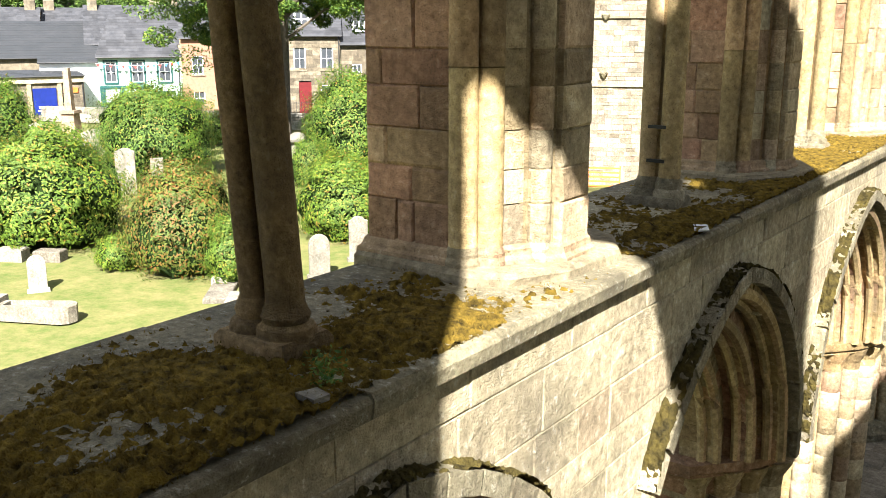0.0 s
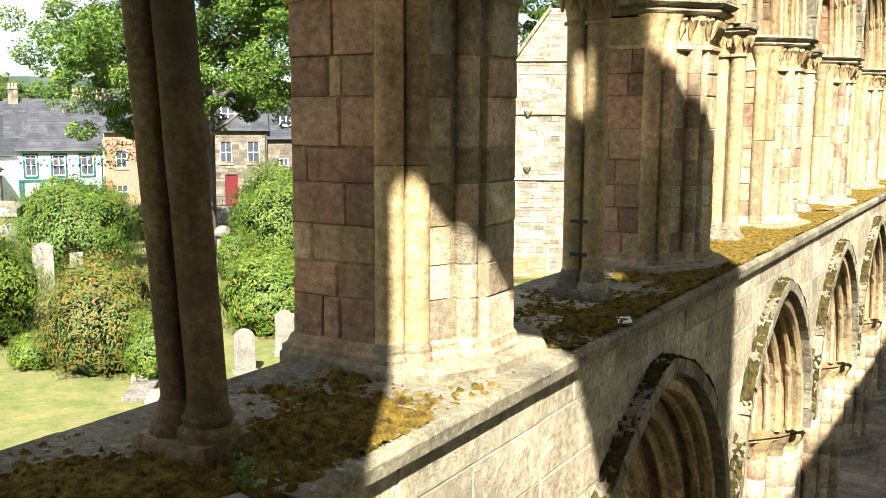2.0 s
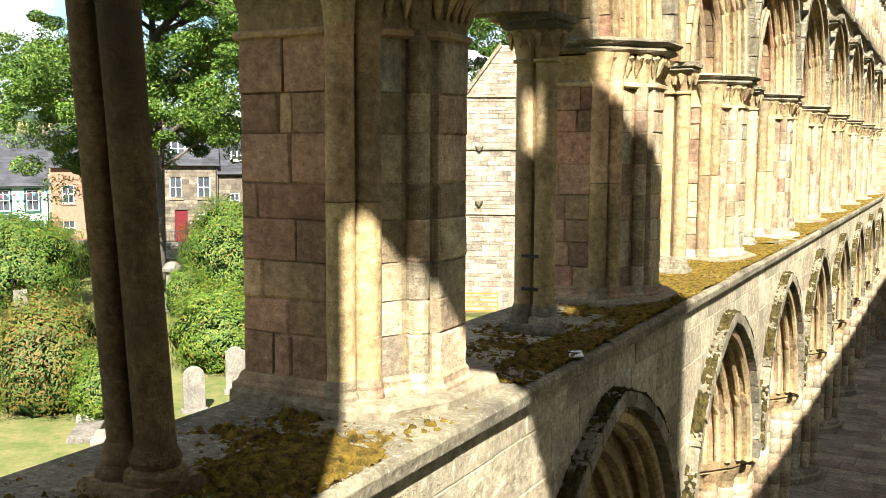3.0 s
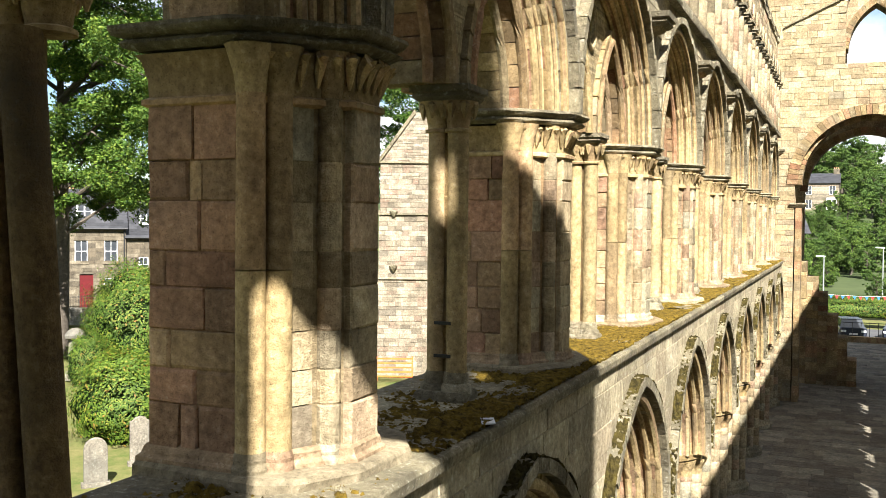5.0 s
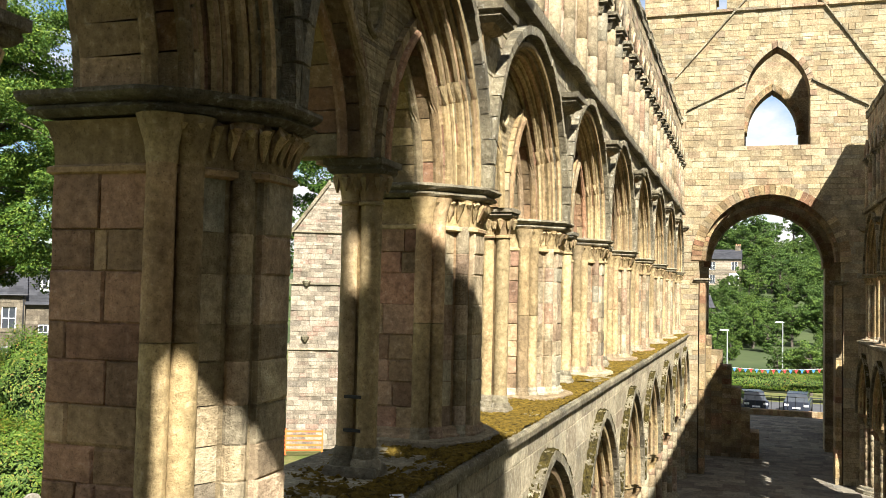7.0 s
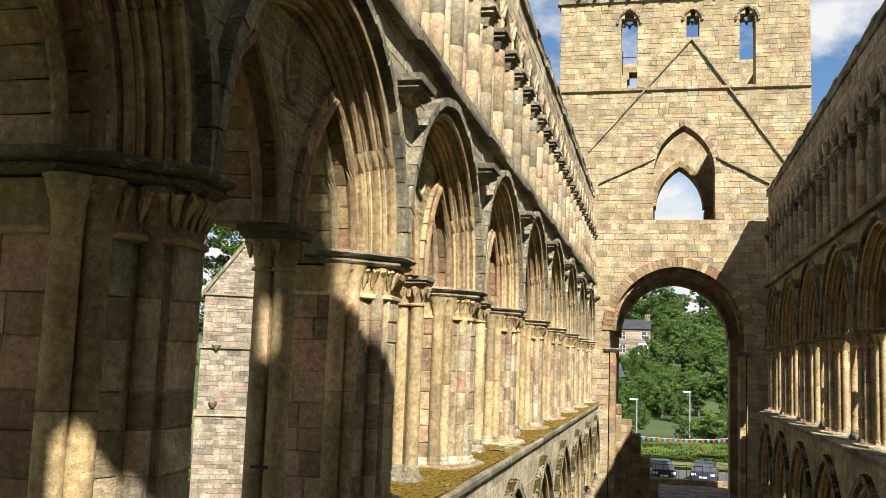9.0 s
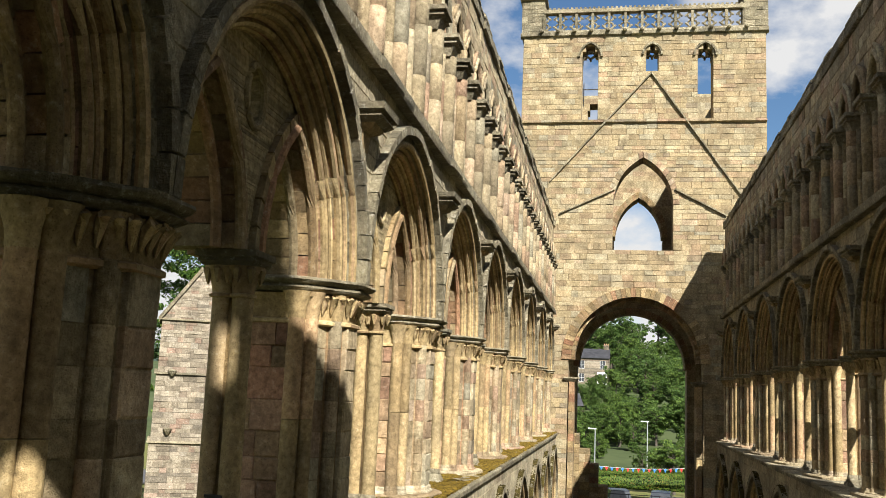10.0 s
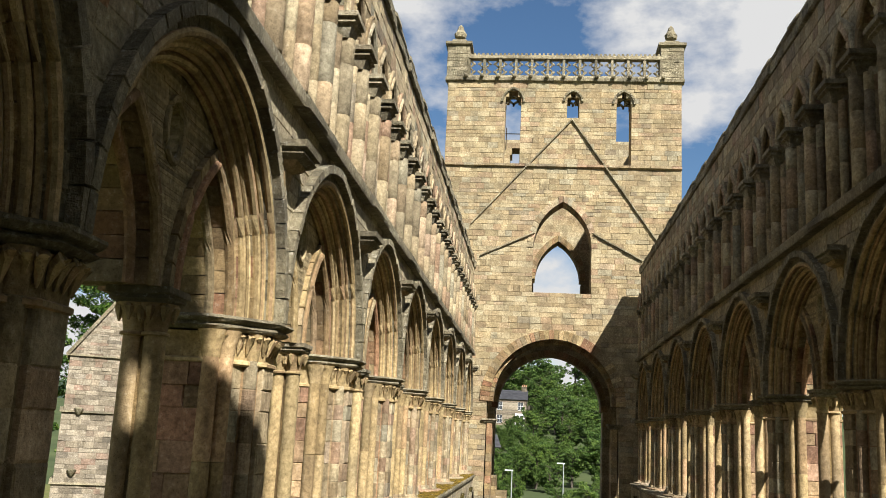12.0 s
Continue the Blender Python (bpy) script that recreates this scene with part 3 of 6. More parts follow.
def gallery_arch(parent, rng):
    """Round arch in stepped orders over two pointed ones, with a pierced eye between them."""
    A = 1.93
    for name, d0, d1, a, w, n, m in (("outer_order", 2.59, 2.76, A, 0.24, 15, M_WORN), ("middle_order", 2.72, 2.88, A - 0.08, 0.22, 14, M_SAND), ("inner_order", 2.84, 3.0, A - 0.17, 0.26, 14, M_RED)):
        g = Geo(north)
        voussoirs(g, 0, Z_CAP, a, a * 1.04, 0.0, w, d0, d1, n)
        if name == "outer_order":
            pieces("voussoir", g, m, parent)
        else:
            part(name, g.mesh(name, m), parent)
        g = Geo(north)
        roll(g, 0, Z_CAP, a, a * 1.04, 0.03, d0 + 0.01, 0.042, 14)
        roll(g, 0, Z_CAP, a, a * 1.04, 0.0, d0 + 0.09, 0.03, 14)
        part("roll_moulding", g.mesh("roll_moulding", M_SHAFT, True), parent)
    g = Geo(north)
    voussoirs(g, 0, Z_CAP, A, A * 1.04, 0.15, 0.25, 2.50, 2.62, 13, 0.02)
    part("hood_mould", g.mesh("hood_mould", M_WORN), parent, "lichened projecting hood mould")
    g = Geo(north)
    voussoirs(g, 0, Z_CAP, A - 0.24, (A - 0.24) * 1.04, 0.0, 0.5, 3.24, 3.74, 14)
    part("rear_order", g.mesh("rear_order", M_SAND), parent)
    sub_c, sub_a, sub_r = 0.90, 0.66, 1.28
    eye = (0.0, Z_CAP + 1.33, 0.17, 0.25)

    def holes(z):
        out = []
        w = half_width(sub_a, sub_r, 0.08, Z_CAP, z)
        if w > 0:
            out += [(-sub_c - w, -sub_c + w), (sub_c - w, sub_c + w)]
        if abs(z - eye[1]) < eye[3]:
            e = eye[2] * math.sqrt(1 - ((z - eye[1]) / eye[3]) ** 2)
            out.append((-e, e))
        rw = half_width(A + 0.16, (A + 0.16) * 1.04, 0, Z_CAP, z)
        return out + [(-3, -rw), (rw, 3)]
    g = Geo(north)
    masonry(g, -2.15, 2.15, Z_CAP, Z_CAP + 2.1, 2.96, 3.2, holes, 0.035, 0.9, 0.0, rng, 0.001)
    g.tube([(2.955, eye[2] * 1.1 * math.cos(6.28319 * k / 24), eye[1] + eye[3] * 1.08 * math.sin(6.28319 * k / 24)) for k in range(25)], 0.035, 7)
    part("tympanum", g.mesh("tympanum", M_TYMP), parent, "pierced stone tympanum between two pointed arches")
    for s in (-1, 1):
        for nm, d0, d1, a, w in (("sub_arch", 2.90, 3.24, sub_a, 0.15), ("sub_arch_inner", 3.06, 3.50, sub_a - 0.1, 0.24)):
            g = Geo(north)
            voussoirs(g, s * sub_c, Z_CAP, a, a / sub_a * sub_r, 0.0, w, d0, d1, 7)
            roll(g, s * sub_c, Z_CAP, a, a / sub_a * sub_r, 0.02, d0, 0.045, 9)
            part(nm, g.mesh(nm, M_SAND), parent)


def gallery_wall(parent, rng):
    """Spandrels between the gallery's arches, from pier to pier."""
    A = 1.93

    def holes(z):
        w = half_width(A, A * 1.04, 0.12, Z_CAP, z)
        return [(-w, w)]
    g = Geo(north)
    masonry(g, -BAY / 2, BAY / 2, Z_CAP, Z_STRING, 2.60, 3.70, holes, 0.2, 0.45, 0.012, rng)
    part("spandrel", g.mesh("spandrel", M_SPAN), parent, kind="stuff")
    g = Geo(north)
    masonry(g, -BAY / 2, BAY / 2, Z_STRING, Z_STRING + 0.16, 2.46, 3.70, None, 0.16, 0.9, 0.03, rng, 0.03)
    part("string_course", g.mesh("string_course", M_WORN), parent, "dark lichened string course")


def corbel_parts(parent):
    g = Geo(north)
    g.loft([[(2.62 - a, sy * b, 9.78 + z) for sy in (-1, 1)] + [(2.70, sy * b, 9.78 + z) for sy in (1, -1)] for z, a, b in ((0, 0.02, 0.12), (0.22, 0.04, 0.14), (0.24, 0.14, 0.16), (0.29, 0.17, 0.2))])
    part("corbel_block", g.mesh("corbel_block", M_SAND), parent)
    g = Geo(north)
    g.loft([[(2.62 - a, sy * b, 9.78 + z) for sy in (-1, 1)] + [(2.70, sy * b, 9.78 + z) for sy in (1, -1)] for z, a, b in ((0.29, 0.19, 0.22), (0.34, 0.26, 0.28), (0.38, 0.24, 0.27), (0.40, 0.29, 0.32), (0.47, 0.30, 0.33))])
    part("corbel_abacus", g.mesh("corbel_abacus", M_WORN), parent)


def clerestory(parent, rng):
    p = BAY / 4
    za = 12.72
    cs = [(-1.5 + k) * p for k in range(4)]

    def front(z):
        return [(c - w, c + w) for c in cs for w in [half_width(0.36, 0.66, 0.0, za, z)] if w > 0]

    def back(z):
        return [(c - w, c + w) for c in cs[1:3] for w in [half_width(0.26, 0.45, 0.0, 12.6, z)] if w > 0 and z > 11.4]
    g = Geo(north)
    masonry(g, -BAY / 2, BAY / 2, Z_STRING + 0.16, 14.45, 2.66, 2.98, front, 0.2, 0.4, 0.012, rng)
    part("arcade_wall", g.mesh("arcade_wall", M_PALE), parent, kind="stuff")
    g = Geo(north)
    masonry(g, -BAY / 2, BAY / 2, Z_STRING + 0.16, 14.45, 3.36, 3.70, back, 0.24, 0.5, 0.01, rng)
    part("outer_wall", g.mesh("outer_wall", M_SAND), parent, kind="stuff")
    g = Geo(north)
    masonry(g, -BAY / 2, BAY / 2, 14.45, Z_TOP, 2.62, 3.74, None, 0.16, 0.6, 0.05, rng, 0.02)
    part("wall_head", g.mesh("wall_head", M_WORN), parent, "lichened ragged wall head", kind="stuff")
    g, h, k = Geo(north), Geo(north), Geo(north)
    for c in cs:
        voussoirs(g, c, za, 0.36, 0.66, 0.0, 0.12, 2.54, 2.70, 6)
        roll(g, c, za, 0.36, 0.66, 0.02, 2.55, 0.05, 8)
        roll(g, c, za, 0.36, 0.66, 0.13, 2.56, 0.035, 8)
    for i in range(4):
        u = -BAY / 2 + (i + 0.5) * p - p / 2
        for dd, du, r in ((2.56, 0, 0.115), (2.66, -0.15, 0.07), (2.66, 0.15, 0.07)):
            z = Z_STRING + 0.16
            while z < za - 0.3:
                s = min(rng.uniform(0.45, 0.8), za - 0.28 - z)
                h.turned(dd, u + du, [(z, r * 0.93), (z + 0.01, r), (z + s - 0.01, r), (z + s, r * 0.93)], 10)
                z += s
        k.loft([[(2.66 - a, u + sy * b, za + z) for sy in (-1, 1)] + [(2.75, u + sy * b, za + z) for sy in (1, -1)] for z, a, b in ((-0.30, 0.14, 0.14), (-0.14, 0.20, 0.20), (-0.12, 0.25, 0.24), (-0.07, 0.23, 0.22), (-0.05, 0.28, 0.27), (0.02, 0.28, 0.27))])
    part("pointed_arches", g.mesh("clerestory_arches", M_PALE), parent)
    part("shafts", h.mesh("clerestory_shafts", M_PALE, True), parent, kind="stuff")
    part("capitals", k.mesh("clerestory_capitals", M_WORN), parent)


MAIN_A, MAIN_R = 1.72, 2.09


def arcade(parent, rng):
    """The great arch below the gallery, its wall and mouldings."""
    fore = lambda d, u, z: (-(d - 0.11), u, z)
    def holes(z):
        w = half_width(MAIN_A, MAIN_R, 0.10, Z_MAINCAP, z)
        return [(-w, w)] if w > 0 else []
    g = Geo(fore)
    masonry(g, -BAY / 2, BAY / 2, Z_MAINCAP, Z_SILL - 0.12, 2.45, 3.70, holes, 0.3, 0.7, 0.008, rng, 0.006)
    pieces("wall_stone", g, M_SPAN, parent)
    for name, d0, d1, a, w, n, m in (("outer_order", 2.44, 2.72, MAIN_A, 0.2, 13, M_SAND), ("middle_order", 2.68, 2.98, MAIN_A - 0.2, 0.3, 12, M_RED), ("inner_order", 2.94, 3.3, MAIN_A - 0.42, 0.36, 12, M_SAND)):
        g = Geo(fore)
        voussoirs(g, 0, Z_MAINCAP, a, a * MAIN_R / MAIN_A, 0, w, d0, d1, n)
        if name == "outer_order":
            pieces("voussoir", g, m, parent)
        else:
            part(name, g.mesh("main_" + name, m), parent)
        g = Geo(fore)
        roll(g, 0, Z_MAINCAP, a, a * MAIN_R / MAIN_A, 0.05, d0 + 0.01, 0.06, 14)
        roll(g, 0, Z_MAINCAP, a, a * MAIN_R / MAIN_A, 0.0, d0 + 0.13, 0.05, 14)
        part("roll_moulding", g.mesh("main_roll", M_SHAFT, True), parent)
    g = Geo(fore)
    voussoirs(g, 0, Z_MAINCAP, MAIN_A, MAIN_R, 0.15, 0.27, 2.32, 2.50, 11, 0.015)
    part("hood_mould", g.mesh("main_hood", M_WORN), parent, "mossy projecting hood mould")
    m = Geo(fore)
    for side in (-1, 1):
        row = arch_pts(0, Z_MAINCAP, MAIN_A, MAIN_R, 0.262, 170, side)
        lift = [[0.05 * noise.fractal(Vector((u * 2.3, z * 2.3, side)), 1.0, 2.0, 3) + 0.035 * noise.fractal(Vector((u * 17, z * 17, j * 0.7)), 0.9, 2.0, 4) + 0.012 * random.random() for j in range(10)] for u, z in row]
        pts = []
        for (u, z), hs in zip(row, lift):
            away = Vector((u, z - Z_MAINCAP + 0.4)).normalized()
            for j, h in enumerate(hs):
                k = max(-0.01, min(0.045, h))
                pts.append((2.315 + 0.02 * j + random.uniform(-0.006, 0.006), u + away.x * k, z + away.y * k + random.uniform(-0.004, 0.004)))
        m.add(pts, [(i * 10 + j, i * 10 + j + 1, i * 10 + j + 11, i * 10 + j + 10) for i in range(170) for j in range(9) if max(lift[i][j], lift[i + 1][j], lift[i][j + 1]) > 0.006])
    part("moss", m.mesh("hood_moss", M_HOODMOSS), parent, "brown moss on the hood mould", kind="stuff")


def main_pier(parent, rng):
    rolls = [(2.56, 0.0, 0.17), (2.66, 0.30, 0.13), (2.84, 0.52, 0.14), (3.06, 0.74, 0.13)]
    g = Geo(north)
    for c, u, r in rolls:
        for s in ((-1, 1) if u else (1,)):
            z = 0.3
            while z < Z_MAINCAP - 0.45:
                h = min(rng.uniform(0.26, 0.4), Z_MAINCAP - 0.4 - z)
                g.turned(c, s * u, [(z, r * 0.95), (z + 0.01, r), (z + h - 0.01, r), (z + h, r * 0.95)], 12)
                z += h
    part("shafts", g.mesh("main_shafts", M_PALE, True), parent, kind="stuff")
    out = [(3.7, -0.8), (3.1, -0.8), (2.9, -0.58), (2.72, -0.36), (2.6, -0.12), (2.6, 0.12), (2.72, 0.36), (2.9, 0.58), (3.1, 0.8), (3.7, 0.8)]
    g = Geo(north)
    z = 0.0
    while z < Z_MAINCAP - 0.01:
        h = min(rng.uniform(0.28, 0.4), Z_MAINCAP - z)
        g.loft([[(d, u, zz) for d, u in offset(out, k)] for zz, k in ((z, 0.008), (z + 0.01, 0), (z + h - 0.01, 0), (z + h, 0.008))])
        z += h
    part("core", g.mesh("main_core", M_SAND), parent)
    g = Geo(north)
    g.loft([[(d, u, Z_MAINCAP + z) for d, u in offset(out, -k)] for z, k in ((-0.42, 0.06), (-0.3, 0.08), (-0.2, 0.13), (-0.16, 0.20), (-0.12, 0.18), (-0.1, 0.24), (0, 0.25))])
    for c, u, r in rolls:
        for s in ((-1, 1) if u else (1,)):
            g.turned(c, s * u, [(Z_MAINCAP - 0.44, r), (Z_MAINCAP - 0.34, r * 1.05), (Z_MAINCAP - 0.2, r * 1.5), (Z_MAINCAP - 0.14, r * 1.6)], 12)
    part("capital", g.mesh("main_capital", M_SAND), parent, "worn carved capital")
    g = Geo(north)
    g.loft([[(d, u, z) for d, u in offset(out, -k)] for z, k in ((-0.05, 0.3), (0.16, 0.3), (0.2, 0.24), (0.28, 0.22), (0.34, 0.1))])
    part("base", g.mesh("main_base", M_WORN), parent)


def ledge_parts(parent, rng, moss):
    """Flagged gallery ledge with a rounded nosing."""
    u = -BAY / 2
    while u < BAY / 2 - 0.01:
        w = min(rng.uniform(0.8, 1.3), BAY / 2 - u)
        if BAY / 2 - u - w < 0.3:
            w = BAY / 2 - u
        cut = rng.uniform(2.6, 2.95)
        for a, b in ((2.27, cut), (cut, 3.72)):
            t = rng.uniform(-0.008, 0.006)
            g = Geo(north)
            e = 0.006
            nose = 0.04 if a < 2.3 else 0.008
            g.loft([[(a + nose * 1.4, y, Z_SILL - 0.13), (a + nose * 0.3, y, Z_SILL - 0.105), (a, y, Z_SILL - 0.03), (a + nose * 0.5, y, Z_SILL + t), (b - e, y, Z_SILL + t), (b - e, y, Z_SILL - 0.13)] for y in (u + e, u + w - e)])
            part("flagstone", g.mesh("flagstone", M_FLAG), parent)
        u += w
    g = Geo(north)
    g.box(2.42, 3.70, -BAY / 2, BAY / 2, Z_SILL - 0.30, Z_SILL - 0.03)
    part("bed", g.mesh("ledge_bed", M_FLAG), parent)


def moss_mesh(u0, u1, step, seed, lean):
    """A clumpy moss cover with bare patches, as one uneven sheet."""
    nd, nu = int(1.33 / step), int((u1 - u0) / step)
    vs, idx, fs = [], {}, []
    hgt = np.zeros((nd + 1, nu + 1))
    for i in range(nd + 1):
        for j in range(nu + 1):
            d, u = 2.33 + 1.33 * i / nd, u0 + (u1 - u0) * j / nu
            a = noise.fractal(Vector((d * 1.7, u * 1.5, seed)), 1.0, 2.0, 5)
            b = noise.fractal(Vector((d * 19, u * 19, seed + 3)), 0.8, 2.0, 4)
            edge = min(1, (3.62 - d) / 0.5, 0.82 + (d - 2.33) / 0.6) * lean(d, u)
            hgt[i, j] = (a * 0.9 + b * 0.28 + 0.02 + edge - 0.75) * 0.05 + 0.026 * b + 0.010 * random.random()
    for i in range(nd):
        for j in range(nu):
            q = ((i, j), (i + 1, j), (i + 1, j + 1), (i, j + 1))
            if max(hgt[k] for k in q) > 0.004:
                f = []
                for k in q:
                    if k not in idx:
                        idx[k] = len(vs)
                        vs.append((-(2.33 + 1.33 * k[0] / nd + random.uniform(-0.3, 0.3) * step), u0 + (u1 - u0) * k[1] / nu + random.uniform(-0.3, 0.3) * step, Z_SILL - 0.004 + max(-0.006, min(0.04, hgt[k]))))
                    f.append(idx[k])
                fs.append(tuple(f))
    blades = int(26 * len(vs) / 30) if step < 0.03 else len(vs)
    for k in range(min(blades, 60000)):
        x, y, z = vs[random.randrange(len(vs))]
        if z < Z_SILL + 0.002:
            continue
        x, y, w = x + random.uniform(-step, step), y + random.uniform(-step, step), random.uniform(0.002, 0.0045)
        a, t = random.uniform(0, 6.28), random.uniform(0.005, 0.013)
        n0 = len(vs)
        vs += [(x - w * math.cos(a), y - w * math.sin(a), z - 0.004), (x + w * math.cos(a), y + w * math.sin(a), z - 0.004), (x + random.uniform(-t, t), y + random.uniform(-t, t), z + t)]
        fs.append((n0, n0 + 1, n0 + 2))
    me = bpy.data.meshes.new("moss")
    me.from_pydata(vs, [], fs)
    me.materials.append(M_MOSS)
    return me


# ---- north and south walls of the nave, bay by bay ----
wall_n = tagged(new("wall_north"), label="roofless sandstone nave wall with a gallery of arches", category="wall", kind="structure")
wall_s = tagged(new("wall_south"), label="shaded sandstone nave wall with a gallery of arches", category="wall", kind="structure")


def copies(ob, parent, at):
    """A part with its sub-parts once more, sharing the meshes."""
    c = ob.copy()
    scene.collection.objects.link(c)
    c.parent, c.matrix_basis = parent, at
    for k in ob.children:
        q = k.copy()
        scene.collection.objects.link(q)
        q.parent = c
    return c


def bay_unit(name, build, label, *args):
    ob = new(name)
    ob.parent = wall_n
    tagged(ob, label=label)
    build(ob, *args)
    return ob


rng = random.Random(11)
units = {
    "gallery_arch": [bay_unit("gallery_arch", gallery_arch, "round gallery arch over two pointed arches", rng)],
    "gallery_spandrel": [bay_unit("gallery_spandrel", gallery_wall, "grey lichened spandrel masonry", rng)],
    "clerestory_bay": [bay_unit("clerestory_bay", clerestory, "clerestory arcade of four pointed arches", rng)],
    "arcade_arch": [bay_unit("arcade_arch", arcade, "great moulded arch below the gallery", rng)],
    "gallery_column": [bay_unit("gallery_column", column_parts, "twin-shafted gallery column on a mossy base", (0.0, 0.0))],
    "corbel": [bay_unit("corbel", corbel_parts, "stone corbel with a dark abacus")],
    "main_pier": [bay_unit("main_pier", main_pier, "clustered main pier of banded sandstone", rng)],
}
pier_a = bay_unit("gallery_pier", lambda o: (pier_blocks(True, o, random.Random(5)), pier_ends(o)), "stepped gallery pier of red and yellow sandstone blocks")
pier_b = bay_unit("gallery_pier", lambda o: (pier_blocks(False, o, random.Random(8)), pier_ends(o)), "stepped gallery pier of red and yellow sandstone blocks")
lean_col = bay_unit("gallery_column", column_parts, "dark leaning twin-shafted column on a mossy base", (0.03, -0.12), M_CRUST)
ledge_a = bay_unit("gallery_ledge", ledge_parts, "flagged gallery ledge", random.Random(3), 0)

SLIDE = lambda y: Matrix.Translation((0, y, 0))
first = {}
for k in range(-1, BAYS):
    y = MID + BAY * k
    for key, obs in units.items():
        off = BAY / 2 if key in ("corbel", "main_pier") else 0.0
        if key == "gallery_column" and k == -1:
            lean_col.matrix_basis = SLIDE(y + 0.06)
        else:
            if key not in first:
                first[key] = obs[0]
                obs[0].matrix_basis = SLIDE(y + (0 if key != "main_pier" else BAY / 2) if key != "corbel" else y + BAY / 2)
            else:
                copies(obs[0], wall_n, SLIDE(y + off))
        if not (key == "gallery_column" and k == 1):
            copies(obs[0], wall_s, MIRROR @ SLIDE(y + off))
    if k == -1:
        pier_a.matrix_basis, ledge_a.matrix_basis = SLIDE(y + BAY / 2), SLIDE(y)
    else:
        copies(ledge_a, wall_n, SLIDE(y))
        if k == 0:
            pier_b.matrix_basis = SLIDE(y + BAY / 2)
        else:
            copies(pier_b, wall_n, SLIDE(y + BAY / 2))
    copies(pier_b, wall_s, MIRROR @ SLIDE(y + BAY / 2))
    copies(ledge_a, wall_s, MIRROR @ SLIDE(y))

for zc in (6.17, 6.44):
    g = Geo(north)
    g.box(2.94, 3.09, -0.09, -0.06, zc, zc + 0.025)
    part("iron_cramp", g.mesh("iron_cramp", M_IRON), units["gallery_column"][0], "dark iron cramp")
near_moss = tagged(new("moss", moss_mesh(0.6, 6.4, 0.016, 1.0, lambda d, u: 1.22 if u < 2.5 else (1.06 if u < 3.7 else 0.35))), label="brown and golden moss on the gallery ledge", category="moss", kind="stuff")
mid_moss = tagged(new("moss", moss_mesh(5.3, 16.0, 0.022, 4.0, lambda d, u: 1.22 if d < 2.75 or u > 9.4 else 0.6)), label="golden moss on the gallery ledge", category="moss", kind="stuff")
far_moss = tagged(new("moss", moss_mesh(16.0, 40.0, 0.09, 7.0, lambda d, u: 1.05)), label="golden moss on the gallery ledge", category="moss", kind="stuff")

# ---- west front, behind the camera ----
west = tagged(new("wall_west"), label="tall sandstone west front with a round-headed window", category="wall", kind="structure")
wy = lambda d, u, z: (u, -0.8 - (d - 0), z)


def west_holes(z):
    out = []
    w = half_width(0.90, 0.84, 0.0, 12.44, z)
    if w > 0 and z > 9.2:
        out.append((0.90 - w, 0.90 + w * 1.16))
    # two slots added to throw spots of sun on a gallery column
    for cx, w0, z0, z1 in ((1.72, 0.24, 15.8, 16.8), (2.30, 0.22, 15.5, 16.4)):
        w = half_width(w0, w0, 0.0, z1, z)
        if w > 0 and z > z0:
            out.append((cx - w, cx + w))
    return out


g = Geo(wy)
masonry(g, -3.7, 3.65, 0.0, 18.2, 0.0, 0.6, west_holes, 0.12, 0.7, 0.01, random.Random(2))
part("masonry", g.mesh("west_masonry", M_SAND), west, kind="stuff")
g = Geo(wy)
masonry(g, 3.65, 5.5, 0.0, 11.5, 0.0, 0.6, None, 0.3, 0.7, 0.01, random.Random(2))
part("masonry", g.mesh("west_masonry_low", M_SAND), west, kind="stuff")

# unseen gable added to block sky light; its edge is shaped to shade the tympanum
g = Geo(wy)
masonry(g, -2.6, 4.4, 18.2, 23.4, 0.0, 0.6, lambda z: [(-5, 0.2 - (23.0 - z) * 0.62), (1.42 + (23.0 - z) * 0.22, 9)], 0.3, 0.7, 0.01, random.Random(13))
part("gable", g.mesh("west_shade_gable", M_SAND), west, kind="stuff")

# ---- crossing tower ----
TY = 40.3
tower = tagged(new("crossing_tower"), label="square sandstone crossing tower with a pierced parapet", category="tower")
tw = lambda d, u, z: (u, TY + d, z)
ARCH_C, ARCH_A, ARCH_Z = 0.84, 2.60, 8.9
WIN_C, WIN_A, WIN_R, WIN_Z0, WIN_Z1 = 1.10, 1.28, 2.1, 13.77, 15.7
LANCETS = ((-1.28, 0.36, 19.6, 22.45), (1.44, 0.27, 21.8, 22.5), (3.72, 0.33, 19.6, 22.4))


def tower_holes(z, a=ARCH_A + 0.2, wa=WIN_A):
    out = []
    w = half_width(a, a * 1.02, 0, ARCH_Z, z)
    if w > 0:
        out.append((ARCH_C - w, ARCH_C + w))
    w = half_width(wa, WIN_R, 0.12 if z > WIN_Z1 else 0.0, WIN_Z1, z)
    if w > 0 and z > WIN_Z0:
        out.append((WIN_C - w, WIN_C + w))
    for c, a2, z0, z1 in LANCETS:
        w = half_width(a2, a2 * 1.5, 0, z1, z)
        if w > 0 and z > z0:
            out.append((c - w, c + w))
    return out


